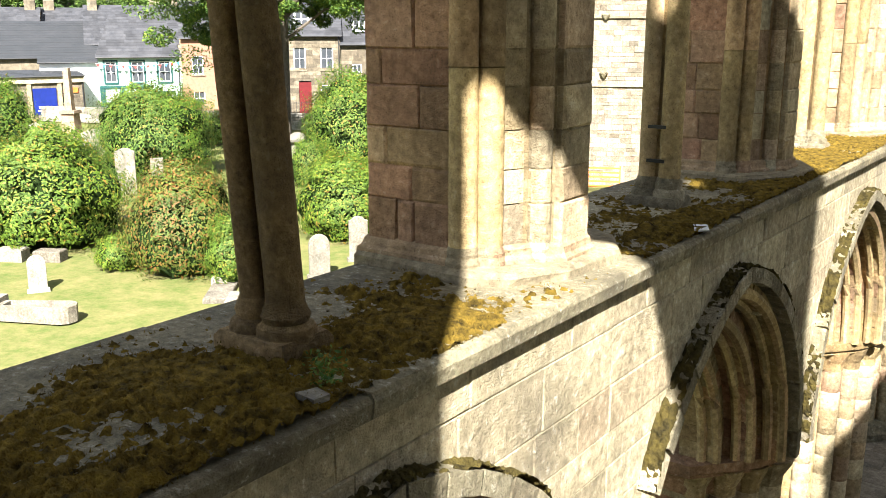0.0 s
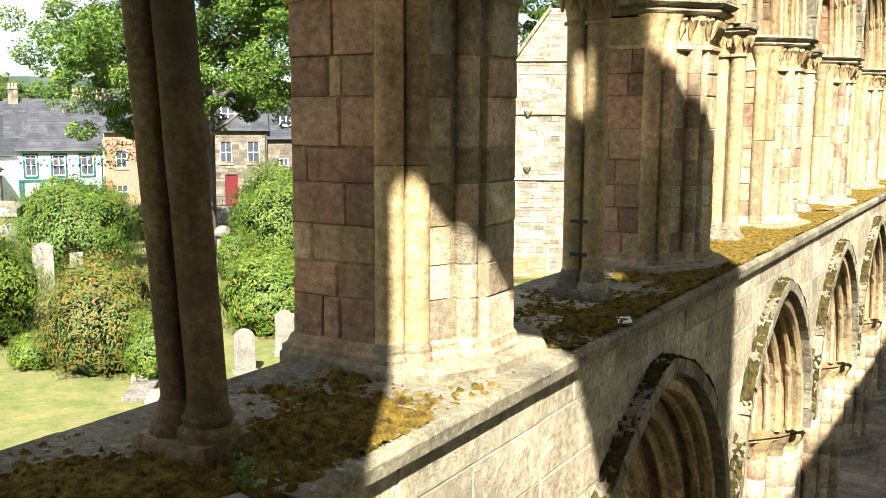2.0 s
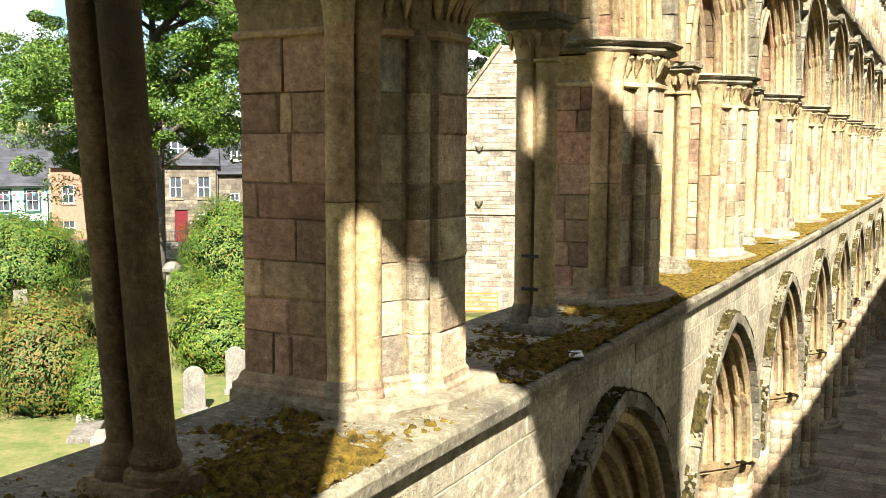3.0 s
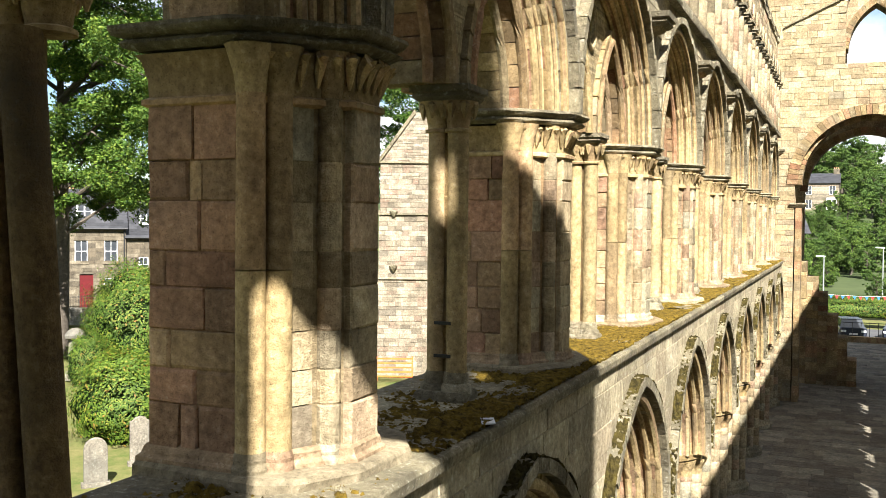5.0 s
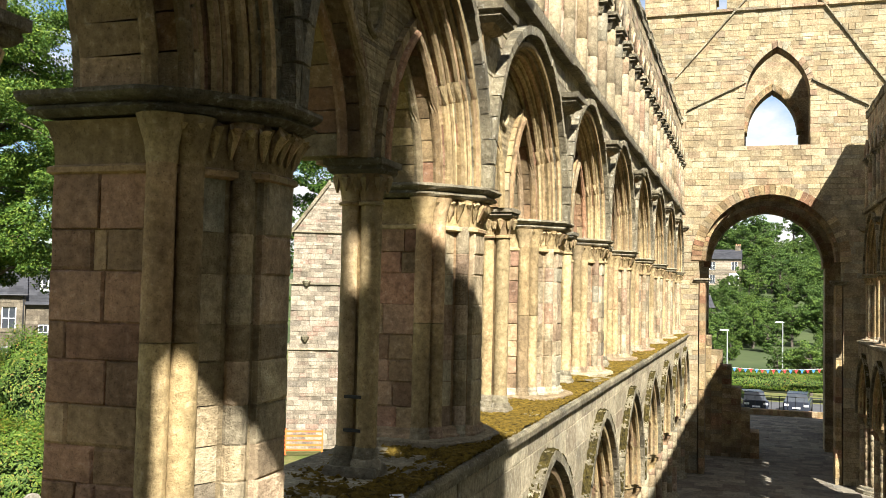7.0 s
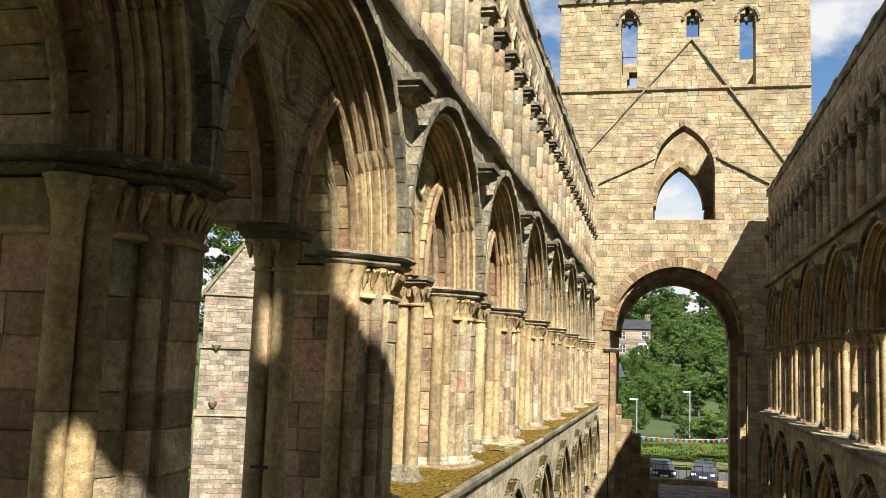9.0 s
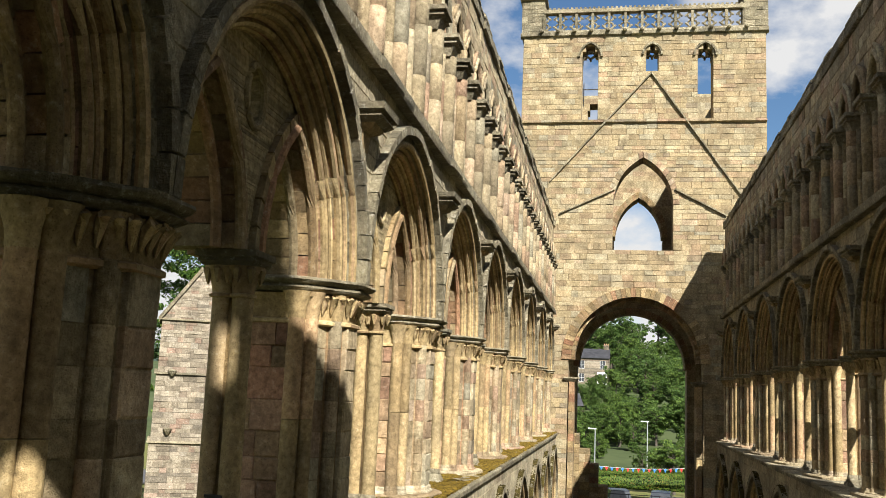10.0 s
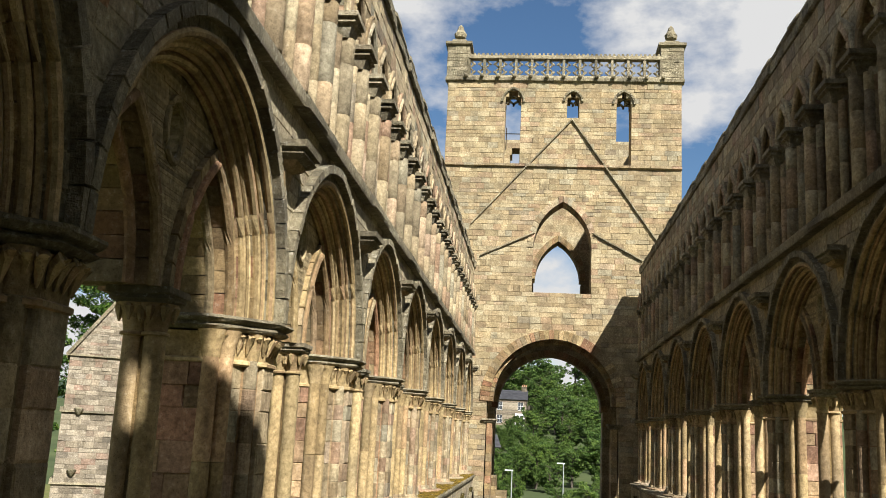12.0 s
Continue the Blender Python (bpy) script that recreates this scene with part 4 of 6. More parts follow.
g = Geo(tw)
masonry(g, -4.31, 6.27, 0.0, 23.45, 0.0, 1.1, tower_holes, 0.21, 0.45, 0.022, random.Random(4), 0.008)
part("west_wall", g.mesh("tower_west", M_TOWER), tower, kind="stuff")
g = Geo(lambda d, u, z: (u, TY + 9.6 - d, z))
masonry(g, -4.31, 6.27, 0.0, 23.45, 0.0, 1.1, lambda z: tower_holes(z, 2.75, 1.25), 0.3, 0.7, 0.03, random.Random(6), 0.012)
part("east_wall", g.mesh("tower_east", M_TOWER), tower, kind="stuff")
# south side is closed, without its arch, to keep sun off the crossing floor
for nm, xx, sg in (("north_wall", -4.31, 1), ("south_wall", 6.27, -1)):
    g = Geo(lambda d, u, z, xx=xx, sg=sg: (xx + sg * d, u, z))
    masonry(g, TY + 1.1, TY + 8.5, 0.0, 23.45, 0.0, 1.1, lambda z, sg=sg: [(TY + 2.4, TY + 7.2)] if z < 11 and sg > 0 else ([(TY + 4.2, TY + 5.0)] if 19.6 < z < 22.4 else []), 0.3, 0.7, 0.03, random.Random(7), 0.012)
    part(nm, g.mesh("tower_" + nm, M_SAND), tower, kind="stuff")
for nm, a, w0, w1, d0, d1, n in (("arch_ring", ARCH_A + 0.10, 0.0, 0.40, -0.06, 0.4, 22), ("arch_soffit_ring", ARCH_A - 0.05, 0.0, 0.3, 0.25, 1.12, 20)):
    g = Geo(tw)
    voussoirs(g, ARCH_C, ARCH_Z, a, a * 1.02, w0, w1, d0, d1, n, 0.03)
    pieces("voussoir", g, M_SAND, tower)
for s in (-1, 1):
    g = Geo(tw)
    masonry(g, ARCH_C + s * ARCH_A - 0.12 + 0.04 * s, ARCH_C + s * ARCH_A + 0.12 + 0.04 * s, 0.0, ARCH_Z - 0.95, -0.04, 1.0, None, 0.3, 0.4, 0.02, random.Random(9))
    part("respond", g.mesh("respond", M_SAND), tower, kind="stuff")
    g = Geo(tw)
    x = ARCH_C + s * ARCH_A + 0.06 * s
    g.loft([[(-0.04 - k, x - 0.2 - k, ARCH_Z - 0.95 + z), (-0.04 - k, x + 0.2 + k, ARCH_Z - 0.95 + z), (1.0, x + 0.2 + k, ARCH_Z - 0.95 + z), (1.0, x - 0.2 - k, ARCH_Z - 0.95 + z)] for z, k in ((0, 0.0), (0.08, 0.07), (0.12, 0.06), (0.14, 0.12), (0.2, 0.12))])
    part("impost", g.mesh("impost", M_WORN), tower)
g = Geo(tw)
voussoirs(g, WIN_C, WIN_Z1, WIN_A, WIN_R, 0.0, 0.26, -0.03, 1.12, 12, 0.02)
pieces("voussoir", g, M_PALE, tower)
for cc, zz, aa, rise in ((WIN_C, WIN_Z1, 1.25, WIN_R), (ARCH_C, ARCH_Z, 2.72, 2.78)):
    g = Geo(tw)
    voussoirs(g, cc, zz, aa - 0.06, rise, 0.0, 0.3, 8.42, 9.66, 14, 0.02)
    pieces("voussoir", g, M_SAND, tower)
for c, a2, z0, z1 in LANCETS:
    g = Geo(tw)
    voussoirs(g, c, z1, a2 + 0.02, a2 * 1.5, 0.08, 0.17, -0.10, 0.1, 6, 0.01)
    hood = new("lancet_hood")
    hood.parent = tower
    pieces("hood_stone", g, M_WORN, hood)
    g = Geo(tw)
    for s in (-1, 1):
        voussoirs(g, c + s * a2 * 0.5, z1 - 0.05, a2 * 0.42, a2 * 0.5, 0.0, 0.07, 0.35, 0.5, 5, 0.0)
    voussoirs(g, c, z1 + 0.12, a2 * 0.5, a2 * 0.7, 0.0, 0.08, 0.35, 0.5, 5, 0.0)
    net = new("tracery")
    net.parent = tower
    pieces("tracery_stone", g, M_WORN, net)


def raked(name, pts, r, parent, mat):
    g = Geo(tw)
    for (x0, z0), (x1, z1) in zip(pts, pts[1:]):
        n = max(2, int(math.hypot(x1 - x0, z1 - z0) / 0.45))
        for i in range(n):
            a, b = i / n, (i + 0.97) / n
            p, q = (x0 + (x1 - x0) * a, z0 + (z1 - z0) * a), (x0 + (x1 - x0) * b, z0 + (z1 - z0) * b)
            j = random.uniform(-0.02, 0.02)
            g.loft([[(-0.12 + j, x, z + r), (-0.12 + j, x, z - r * 0.2), (0.05, x, z - r), (0.05, x, z + r)] for x, z in (p, q)])
    pieces("coping_stone" if "scar" in name else name + "_stone", g, mat, parent)


raked("roof_scar", [(-2.95, 16.7), (1.41, 21.62), (5.2, 16.1)], 0.075, tower, M_WORN)
raked("lower_roof_scar", [(-2.5, 15.25), (-0.1, 16.35)], 0.05, tower, M_WORN)
raked("lower_roof_scar", [(2.45, 16.35), (4.6, 15.2)], 0.05, tower, M_WORN)
raked("band_course", [(-4.33, 19.42), (6.29, 19.42)], 0.09, tower, M_PALE)
raked("cornice", [(-4.45, 23.5), (6.4, 23.5)], 0.12, tower, M_WORN)
# pierced parapet
g = Geo(tw)
g.box(-0.1, 0.25, -3.4, 5.35, 23.5, 23.72)
g.box(-0.1, 0.25, -3.4, 5.35, 24.55, 24.72)
n_bal = 12
for i in range(n_bal + 1):
    x = -3.4 + 8.75 * i / n_bal
    g.box(-0.06, 0.2, x - 0.06, x + 0.06, 23.72, 24.55)
for i in range(44):
    x = -3.35 + 8.6 * i / 43
    g.box(-0.06, 0.2, x - 0.05, x + 0.05, 24.72, 24.82)
part("parapet_rail", g.mesh("parapet_rail", M_WORN), tower, "pierced quatrefoil parapet")
for i in range(n_bal):
    g = Geo(tw)
    x = -3.4 + 8.75 * (i + 0.5) / n_bal
    for sx in (-1, 1):
        for sz in (-1, 1):
            g.tube([(0.07, x + sx * 0.30, 24.13 + sz * 0.38), (0.07, x + sx * 0.16, 24.13 + sz * 0.24), (0.07, x + sx * 0.06, 24.13 + sz * 0.16)], 0.05, 6)
            g.tube([(0.07, x + sx * 0.30, 24.13 + sz * 0.04), (0.07, x + sx * 0.2, 24.13 + sz * 0.10), (0.07, x + sx * 0.16, 24.13 + sz * 0.24)], 0.045, 6)
    foil = new("quatrefoil")
    foil.parent = tower
    pieces("cusp", g, M_WORN, foil)
for x0, x1 in ((-4.42, -3.38), (5.35, 6.38)):
    for yy in (0.0, 8.6):
        t = Geo(lambda d, u, z, yy=yy: (u, TY + yy + d, z))
        masonry(t, x0, x1, 23.5, 25.2, 0.0, 1.0, None, 0.22, 0.4, 0.02, random.Random(12))
        pin = new("corner_turret")
        pin.parent = tower
        pieces("turret_stone", t, M_WORN, pin)
        cx, cy = (x0 + x1) / 2, TY + yy + 0.5
        h = Geo()
        h.loft([[(cx + sx * a, cy + sy * a, z) for sx, sy in ((-1, -1), (1, -1), (1, 1), (-1, 1))] for z, a in ((25.2, 0.54), (25.26, 0.62), (25.38, 0.62), (25.5, 0.36), (25.6, 0.3))])
        part("cap", h.mesh("turret_cap", M_WORN), pin)
        h = Geo()
        h.turned(cx, cy, [(25.55, 0.16), (25.7, 0.10), (25.8, 0.26), (25.98, 0.30), (26.15, 0.18), (26.35, 0.12), (26.45, 0.03)], 8)
        part("finial", h.mesh("turret_finial", M_WORN), pin)
for i in range(13):
    g = Geo(tw)
    x = -3.5 + 8.95 * i / 12
    g.tube([(-0.30, x, 23.62), (-0.22, x, 23.66), (-0.05, x, 23.66)], [0.05, 0.10, 0.07], 7)
    part("boss", g.mesh("cornice_boss", M_WORN), tower)
g = Geo()
for x in (-1.6, -0.9):
    g.tube([(x, TY + 1.4, 20.6), (x, TY + 1.4, 21.7)], 0.025, 6)
g.tube([(-1.8, TY + 1.4, 21.4), (-0.7, TY + 1.4, 21.4)], 0.025, 6)
part("railing", g.mesh("tower_railing", M_STEEL), tower)


# ---- ground ----
ground = Geo()
ys = [-300, -60, -5, 60, 66, 110, 160, 230, 330, 480, 900]
hs = [0, 0, 0, -0.1, -0.7, -1.0, 0.5, 9.0, 20.0, 26.0, 20.0]
xs = [-900, -420, -200, -90, -45, -20, 0, 20, 60, 160, 400, 900]
pts = []
for yv, hv in zip(ys, hs):
    for xv in xs:
        far = max(0.0, -xv - 110) * 0.06
        pts.append((xv, yv, (hv if xv > -60 else hv * 0.3) - 0.02 + min(far, 30)))
nx = len(xs)
ground.add(pts, [(j * nx + i, j * nx + i + 1, (j + 1) * nx + i + 1, (j + 1) * nx + i) for j in range(len(ys) - 1) for i in range(nx - 1)])
ground_me = ground.mesh("ground", M_GRASS)
ground_me.materials.append(M_FIELD)
for poly in ground_me.polygons:
    poly.material_index = 1 if poly.center.x < -100 or poly.center.y > 100 or poly.center.x > 60 else 0
ground_ob = tagged(new("ground", ground_me), label="sunlit dry lawn of the graveyard", category="lawn", kind="structure")
g = Geo()
rr = random.Random(21)
y = -0.8
while y < 62:
    w = rr.uniform(0.5, 0.75)
    x = -3.8
    while x < 5.6:
        l = rr.uniform(0.6, 1.1)
        g.block(-0.03, 0.1, x, min(x + l, 5.6), y, y + w, rr.uniform(0, 0.006), 0.008)
        x += l
    y += w
g.v = [(b, c, -a) for a, b, c in g.v]
tagged(new("floor", g.mesh("nave_floor", M_FLOOR)), label="worn grey stone paving of the nave", category="floor", kind="structure")

# broken stub of wall beyond the crossing arch
stub = tagged(new("ruined_wall"), label="dark broken stub of wall stepping down", category="ruin")
for i, (x0, x1, h) in enumerate(((-2.4, -1.6, 5.6), (-1.6, -1.1, 4.9), (-1.1, -0.7, 4.2), (-0.7, -0.25, 3.2), (-0.25, 0.15, 2.2), (0.15, 0.55, 1.2))):
    g = Geo(lambda d, u, z: (u, 45.2 + d, z))
    masonry(g, x0, x1, 0.0, h, 0.0, 1.4, None, 0.26, 0.36, 0.05, random.Random(30 + i), 0.015)
    part("rubble", g.mesh("rubble", M_SAND), stub, kind="stuff")

presbytery = tagged(new("wall_presbytery"), label="plain shaded stone wall east of the crossing", category="wall", kind="structure")
g = Geo(lambda d, u, z: (4.35 + d, u, z))
masonry(g, 50.0, 60.5, 0.0, 10.5, 0.0, 1.0, None, 0.3, 0.6, 0.02, random.Random(44))
part("masonry", g.mesh("presbytery_masonry", M_SAND), presbytery, kind="stuff")

# low wall, road and hedge east of the church
low = tagged(new("boundary_wall"), label="low rubble wall at the east end", category="wall")
g = Geo(lambda d, u, z: (u, 63.0 + d, z))
masonry(g, -14, 16, -0.2, 0.32, 0.0, 0.4, None, 0.2, 0.4, 0.03, random.Random(40))
part("masonry", g.mesh("east_wall_stones", M_SAND), low, kind="stuff")
g = Geo()
g.box(-60, 60, 67, 76, -0.62, -0.5)
tagged(new("road", g.mesh("road", M_TARMAC)), label="grey tarmac car park", category="road", kind="structure")


# ---- foliage ----
def leaf_cloud(name, pts, nrm, size, mat, seed, aspect=0.45):
    """Many small folded leaves at the given places."""
    r = np.random.RandomState(seed)
    n = len(pts)
    d = r.normal(size=(n, 3)) * 0.8 + nrm
    d /= np.linalg.norm(d, axis=1)[:, None]
    a = np.cross(d, r.normal(size=(n, 3)))
    a /= np.linalg.norm(a, axis=1)[:, None]
    b = np.cross(d, a)
    s = size * r.uniform(0.6, 1.3, (n, 1))
    v = np.stack([pts - a * s, pts + b * s * aspect - d * s * 0.12, pts + a * s, pts - b * s * aspect - d * s * 0.12], 1).reshape(-1, 3)
    f = np.arange(4 * n).reshape(n, 4)
    me = bpy.data.meshes.new(name)
    me.from_pydata(v.tolist(), [], f.tolist())
    me.materials.append(mat)
    return me


def lumpy(r, n, radii, lumps, seed, depth=0.25):
    d = r.normal(size=(n, 3))
    d /= np.linalg.norm(d, axis=1)[:, None]
    d[:, 2] = np.where(d[:, 2] < -0.55, -d[:, 2], d[:, 2])
    k = np.array([1 + lumps * noise.fractal(Vector((x * 2.6, y * 2.6, z * 2.6 + seed)), 1.0, 2.0, 4) for x, y, z in d])
    k *= 1 - depth * r.uniform(0, 1, n) ** 2 + 0.05 * r.normal(size=n)
    return d * k[:, None] * np.array(radii), d


def bush(at, radii, seed, mat=M_RHODO, n=7000, size=0.11, dens=1.9, name="rhododendron_bush", label="large rounded rhododendron bush in the graveyard", group="graveyard bushes"):
    ob = thing(name, label, "bush", group)
    r = np.random.RandomState(seed)
    n, size = int(n * dens * 1.35), size * 0.62
    p, d = lumpy(r, n, radii, 0.30, seed, 0.3)
    p += np.array((at[0], at[1], radii[2] * 0.62))
    p[:, 2] = np.abs(p[:, 2]) + 0.03
    part("leaves", leaf_cloud("bush_leaves", p, d + np.array((0, 0, 0.5)), size, mat, seed), ob)
    # solid lumpy core, coloured dark to give shaded gaps between the leaves
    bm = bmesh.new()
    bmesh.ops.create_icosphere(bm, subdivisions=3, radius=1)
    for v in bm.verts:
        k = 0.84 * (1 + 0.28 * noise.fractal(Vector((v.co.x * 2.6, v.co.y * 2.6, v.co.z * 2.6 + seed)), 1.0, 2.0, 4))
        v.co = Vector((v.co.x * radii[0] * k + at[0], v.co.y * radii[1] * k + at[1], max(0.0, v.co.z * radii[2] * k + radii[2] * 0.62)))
    me = bpy.data.meshes.new("bush_shade_core")
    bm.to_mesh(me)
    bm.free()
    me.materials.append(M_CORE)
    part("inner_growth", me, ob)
    return ob


def tree(at, height, crown, seed, n, size, mat=M_LIME, trunk=0.35, name="tree", label="", group="", base=0.35, droop=0.0, shift=(0, 0), limbs=26):
    ob = thing(name, label, "tree", group)
    r = np.random.RandomState(seed)
    rr = random.Random(seed)
    g = Geo()
    c0 = Vector((at[0], at[1], at[2]))
    top = c0 + Vector((0, 0, height * 0.8))
    g.tube([c0, c0 + Vector((0.1, 0.1, height * 0.3)), c0 + Vector((-0.1, 0.2, height * 0.55)), top], [trunk * 1.3, trunk, trunk * 0.6, trunk * 0.15], 9)
    tips = []
    for i in range(limbs):
        t = rr.uniform(base, 0.8)
        a = rr.uniform(0, 6.28)
        p0 = c0 + Vector((0, 0, height * t))
        out = Vector((math.cos(a), math.sin(a), 0)) * crown * rr.uniform(0.45, 1.0) * (1.05 - abs(t - 0.55) * 1.1)
        out += Vector((shift[0], shift[1], 0)) * rr.uniform(0.4, 1.2)
        p1 = p0 + out * 0.5 + Vector((0, 0, height * 0.08))
        p2 = p0 + out + Vector((0, 0, height * (0.10 - droop * rr.random())))
        g.tube([p0, p1, p2], [trunk * 0.35, trunk * 0.2, trunk * 0.05], 6)
        tips += [p1, p2, (p1 + p2) / 2, p2]
    tips.append(top)
    part("trunk", g.mesh("tree_trunk", M_BARK, True), ob)
    tp = np.array([tuple(t) for t in tips])
    m = limbs * 8
    cl = tp[r.randint(0, len(tp), m)] + r.normal(size=(m, 3)) * crown * 0.14
    rad = r.uniform(0.05, 0.17, m) * crown
    k = r.randint(0, m, n)
    d = r.normal(size=(n, 3))
    d /= np.linalg.norm(d, axis=1)[:, None]
    p = cl[k] + d * (rad[k] * r.uniform(0.3, 1, n) ** 0.5)[:, None] * np.array((1, 1, 0.62))
    part("crown", leaf_cloud("tree_leaves", p, d * 0.5 + np.array((0, 0, 0.8)), size, mat, seed), ob)
    return ob


bush((-38.6, 28.6), (3.0, 2.9, 2.7), 1, n=11000, size=0.12, label="large rounded green rhododendron bush among gravestones")
bush((-29.6, 17.2), (2.85, 2.75, 2.35), 2, n=11000, size=0.11, label="broad rhododendron bush with yellowing tips on the lawn")
bush((-22.6, 17.5), (1.8, 1.8, 1.95), 3, mat=M_RUST, n=9000, size=0.085, label="rounded bush with rust-coloured new leaves")
bush((-20.3, 17.4), (0.8, 0.8, 1.15), 4, n=4500, size=0.07, name="clipped_shrub", label="small bright green shrub beside the rusty bush")
bush((-21.9, 24.0), (1.75, 1.75, 1.75), 5, n=8500, size=0.095, label="rounded green rhododendron bush beside upright gravestones")
bush((-32.6, 36.3), (2.6, 2.4, 2.9), 6, n=9500, size=0.12, label="tall green bush in front of the stone house")
bush((-52.9, 28.0), (2.5, 2.4, 2.6), 7, n=6000, size=0.13, label="dark green bush near the monument")
bush((-46.0, 40.5), (1.6, 3.0, 1.3), 8, n=4500, size=0.13, label="low dark hedge by the graveyard wall")
bush((-24.4, 16.5), (0.8, 0.8, 0.6), 9, n=2500, size=0.07, name="low_shrub", label="low leafy shrub at the foot of a bush")
bush((-30.3, 30.9), (0.9, 0.9, 1.35), 10, n=3500, size=0.08, name="ivy_clump", label="ivy grown over a gravestone")
tree((-37.4, 36.1, 0), 23.0, 8.8, 5, 250000, 0.10, label="tall broad-leaved tree shading the graveyard", group="graveyard trees", name="lime_tree", base=0.27, droop=0.10, limbs=64)
tree((-20.5, 47.0, 0), 18.5, 6.0, 15, 60000, 0.10, label="tall broad-leaved tree beyond the gallery", group="graveyard trees", name="lime_tree", base=0.2)
tree((-33.5, 50.0, 0), 15.0, 5.0, 17, 45000, 0.10, label="broad-leaved tree behind the piers", group="graveyard trees", name="lime_tree", base=0.3)
tree((-80.0, 91.0, 0), 12.0, 4.5, 25, 9000, 0.3, label="round tree behind the chimneys", name="tree", trunk=0.3)


# ---- graveyard ----
def yaw(x, y, a, z=0.0):
    return Matrix.Translation((x, y, z)) @ Matrix.Rotation(radians(a), 4, "Z")


def slab_stone(x, y, a, w, h, t, seed, shape="round", label="upright weathered headstone", tilt=0.0):
    ob = thing("headstone", label, "gravestone", "headstones", at=yaw(x, y, a) @ Matrix.Rotation(radians(tilt), 4, "X"))
    prof = [(-w / 2, -0.1), (w / 2, -0.1)]
    sh = h - (w / 2 if shape == "round" else 0.12)
    if shape == "round":
        prof += [(w / 2 * math.cos(6.28319 * k / 20), sh + w / 2 * math.sin(6.28319 * k / 20)) for k in range(0, 11)]
    elif shape == "shoulder":
        prof += [(w / 2, sh), (w * 0.36, sh + 0.02), (w * 0.25, sh + 0.10), (0, sh + 0.14), (-w * 0.25, sh + 0.10), (-w * 0.36, sh + 0.02), (-w / 2, sh)]
    else:
        prof += [(w / 2, h), (-w / 2, h - 0.03)]
    g = Geo()
    ins = [(px * 0.97, pz - (0.02 if pz > 0.2 else 0)) for px, pz in prof]
    g.loft([[(px, yy, pz) for px, pz in pr] for yy, pr in ((-t / 2, ins), (-t / 2 + 0.02, prof), (t / 2 - 0.02, prof), (t / 2, ins))])
    part("stone", g.mesh("headstone_stone", M_GRAVE), ob)
    g = Geo()
    g.box(-w * 0.6, w * 0.6, -t, t, -0.1, 0.06)
    part("footing", g.mesh("headstone_footing", M_GRAVE), ob)
    return ob


slab_stone(-18.65, 19.25, 50, 0.62, 1.28, 0.14, 1, "round", "pale round-topped headstone beside a bush")
slab_stone(-19.1, 21.5, 47, 0.60, 1.38, 0.14, 2, "shoulder", "pale shouldered headstone beside a bush")
slab_stone(-35.5, 24.6, 50, 0.85, 1.95, 0.18, 3, "shoulder", "tall grey headstone with dark stains")
slab_stone(-34.6, 25.6, 44, 0.55, 1.5, 0.16, 4, "flat", "white headstone on the lawn")
slab_stone(-45.3, 29.6, 52, 1.35, 1.7, 0.2, 5, "shoulder", "broad pale headstone on the lawn")
slab_stone(-50.5, 29.4, 52, 0.9, 1.8, 0.2, 6, "shoulder", "reddish leaning headstone near the monument", 6)
slab_stone(-43.3, 27.6, 40, 0.8, 1.0, 0.2, 7, "round", "small pale headstone on the lawn")
slab_stone(-24.0, 13.5, 60, 0.5, 1.0, 0.12, 8, "round", "small headstone leaning on the lawn", -14)
slab_stone(-33.0, 33.6, 48, 0.6, 1.6, 0.2, 9, "flat", "grey headstone behind a bush")
slab_stone(-41.0, 36.0, 48, 0.7, 1.3, 0.2, 10, "round", "pale headstone far off on the lawn")
slab_stone(-35.5, 32.8, 48, 0.6, 0.9, 0.2, 11, "flat", "small pale stone on the lawn")
slab_stone(-36.4, 38.2, 48, 0.7, 1.0, 0.2, 12, "flat", "small pale stone under the trees")


def flat_stone(x, y, a, w, l, h, label):
    ob = thing("grave_slab", label, "gravestone", "grave slabs", at=yaw(x, y, a))
    g = Geo()
    g.loft([[(sx * w / 2 * k, sy * l / 2 * k, z) for sx, sy in ((-1, -1), (1, -1), (1, 1), (-1, 1))] for z, k in ((-0.05, 1), (h - 0.03, 1), (h, 0.95))])
    part("slab", g.mesh("grave_slab", M_GRAVE), ob)


flat_stone(-20.6, 17.3, 35, 0.45, 1.3, 0.25, "low pale grave slab on the lawn")
flat_stone(-19.7, 16.4, 40, 0.7, 1.9, 0.1, "flat pale grave slab on the lawn")
flat_stone(-18.7, 16.2, 40, 0.7, 1.0, 0.12, "flat pale grave slab on the lawn")
flat_stone(-28.0, 15.0, 30, 0.9, 0.5, 0.35, "rough pale kerb stone on the lawn")
flat_stone(-27.0, 15.7, 30, 0.9, 0.5, 0.3, "rough pale kerb stone on the lawn")
flat_stone(-29.5, 20.5, 20, 0.8, 0.5, 0.3, "rough pale kerb stone on the lawn")
coffin = thing("stone_coffin", "hollow medieval stone coffin lying on the grass", "coffin", at=yaw(-21.5, 12.0, 30))
g = Geo()
out = [(-1.0, -0.22), (0.75, -0.36), (0.95, -0.25), (1.05, 0.0), (0.95, 0.25), (0.75, 0.36), (-1.0, 0.22)]
g.loft([[(x * k, y * k, z) for x, y in out] for z, k in ((0, 1.0), (0.42, 1.0), (0.42, 0.8), (0.12, 0.78))], True)
part("trough", g.mesh("coffin_trough", M_GRAVE), coffin)
g = Geo()
g.box(-1.35, -0.95, -0.45, 0.35, 0.0, 0.55)
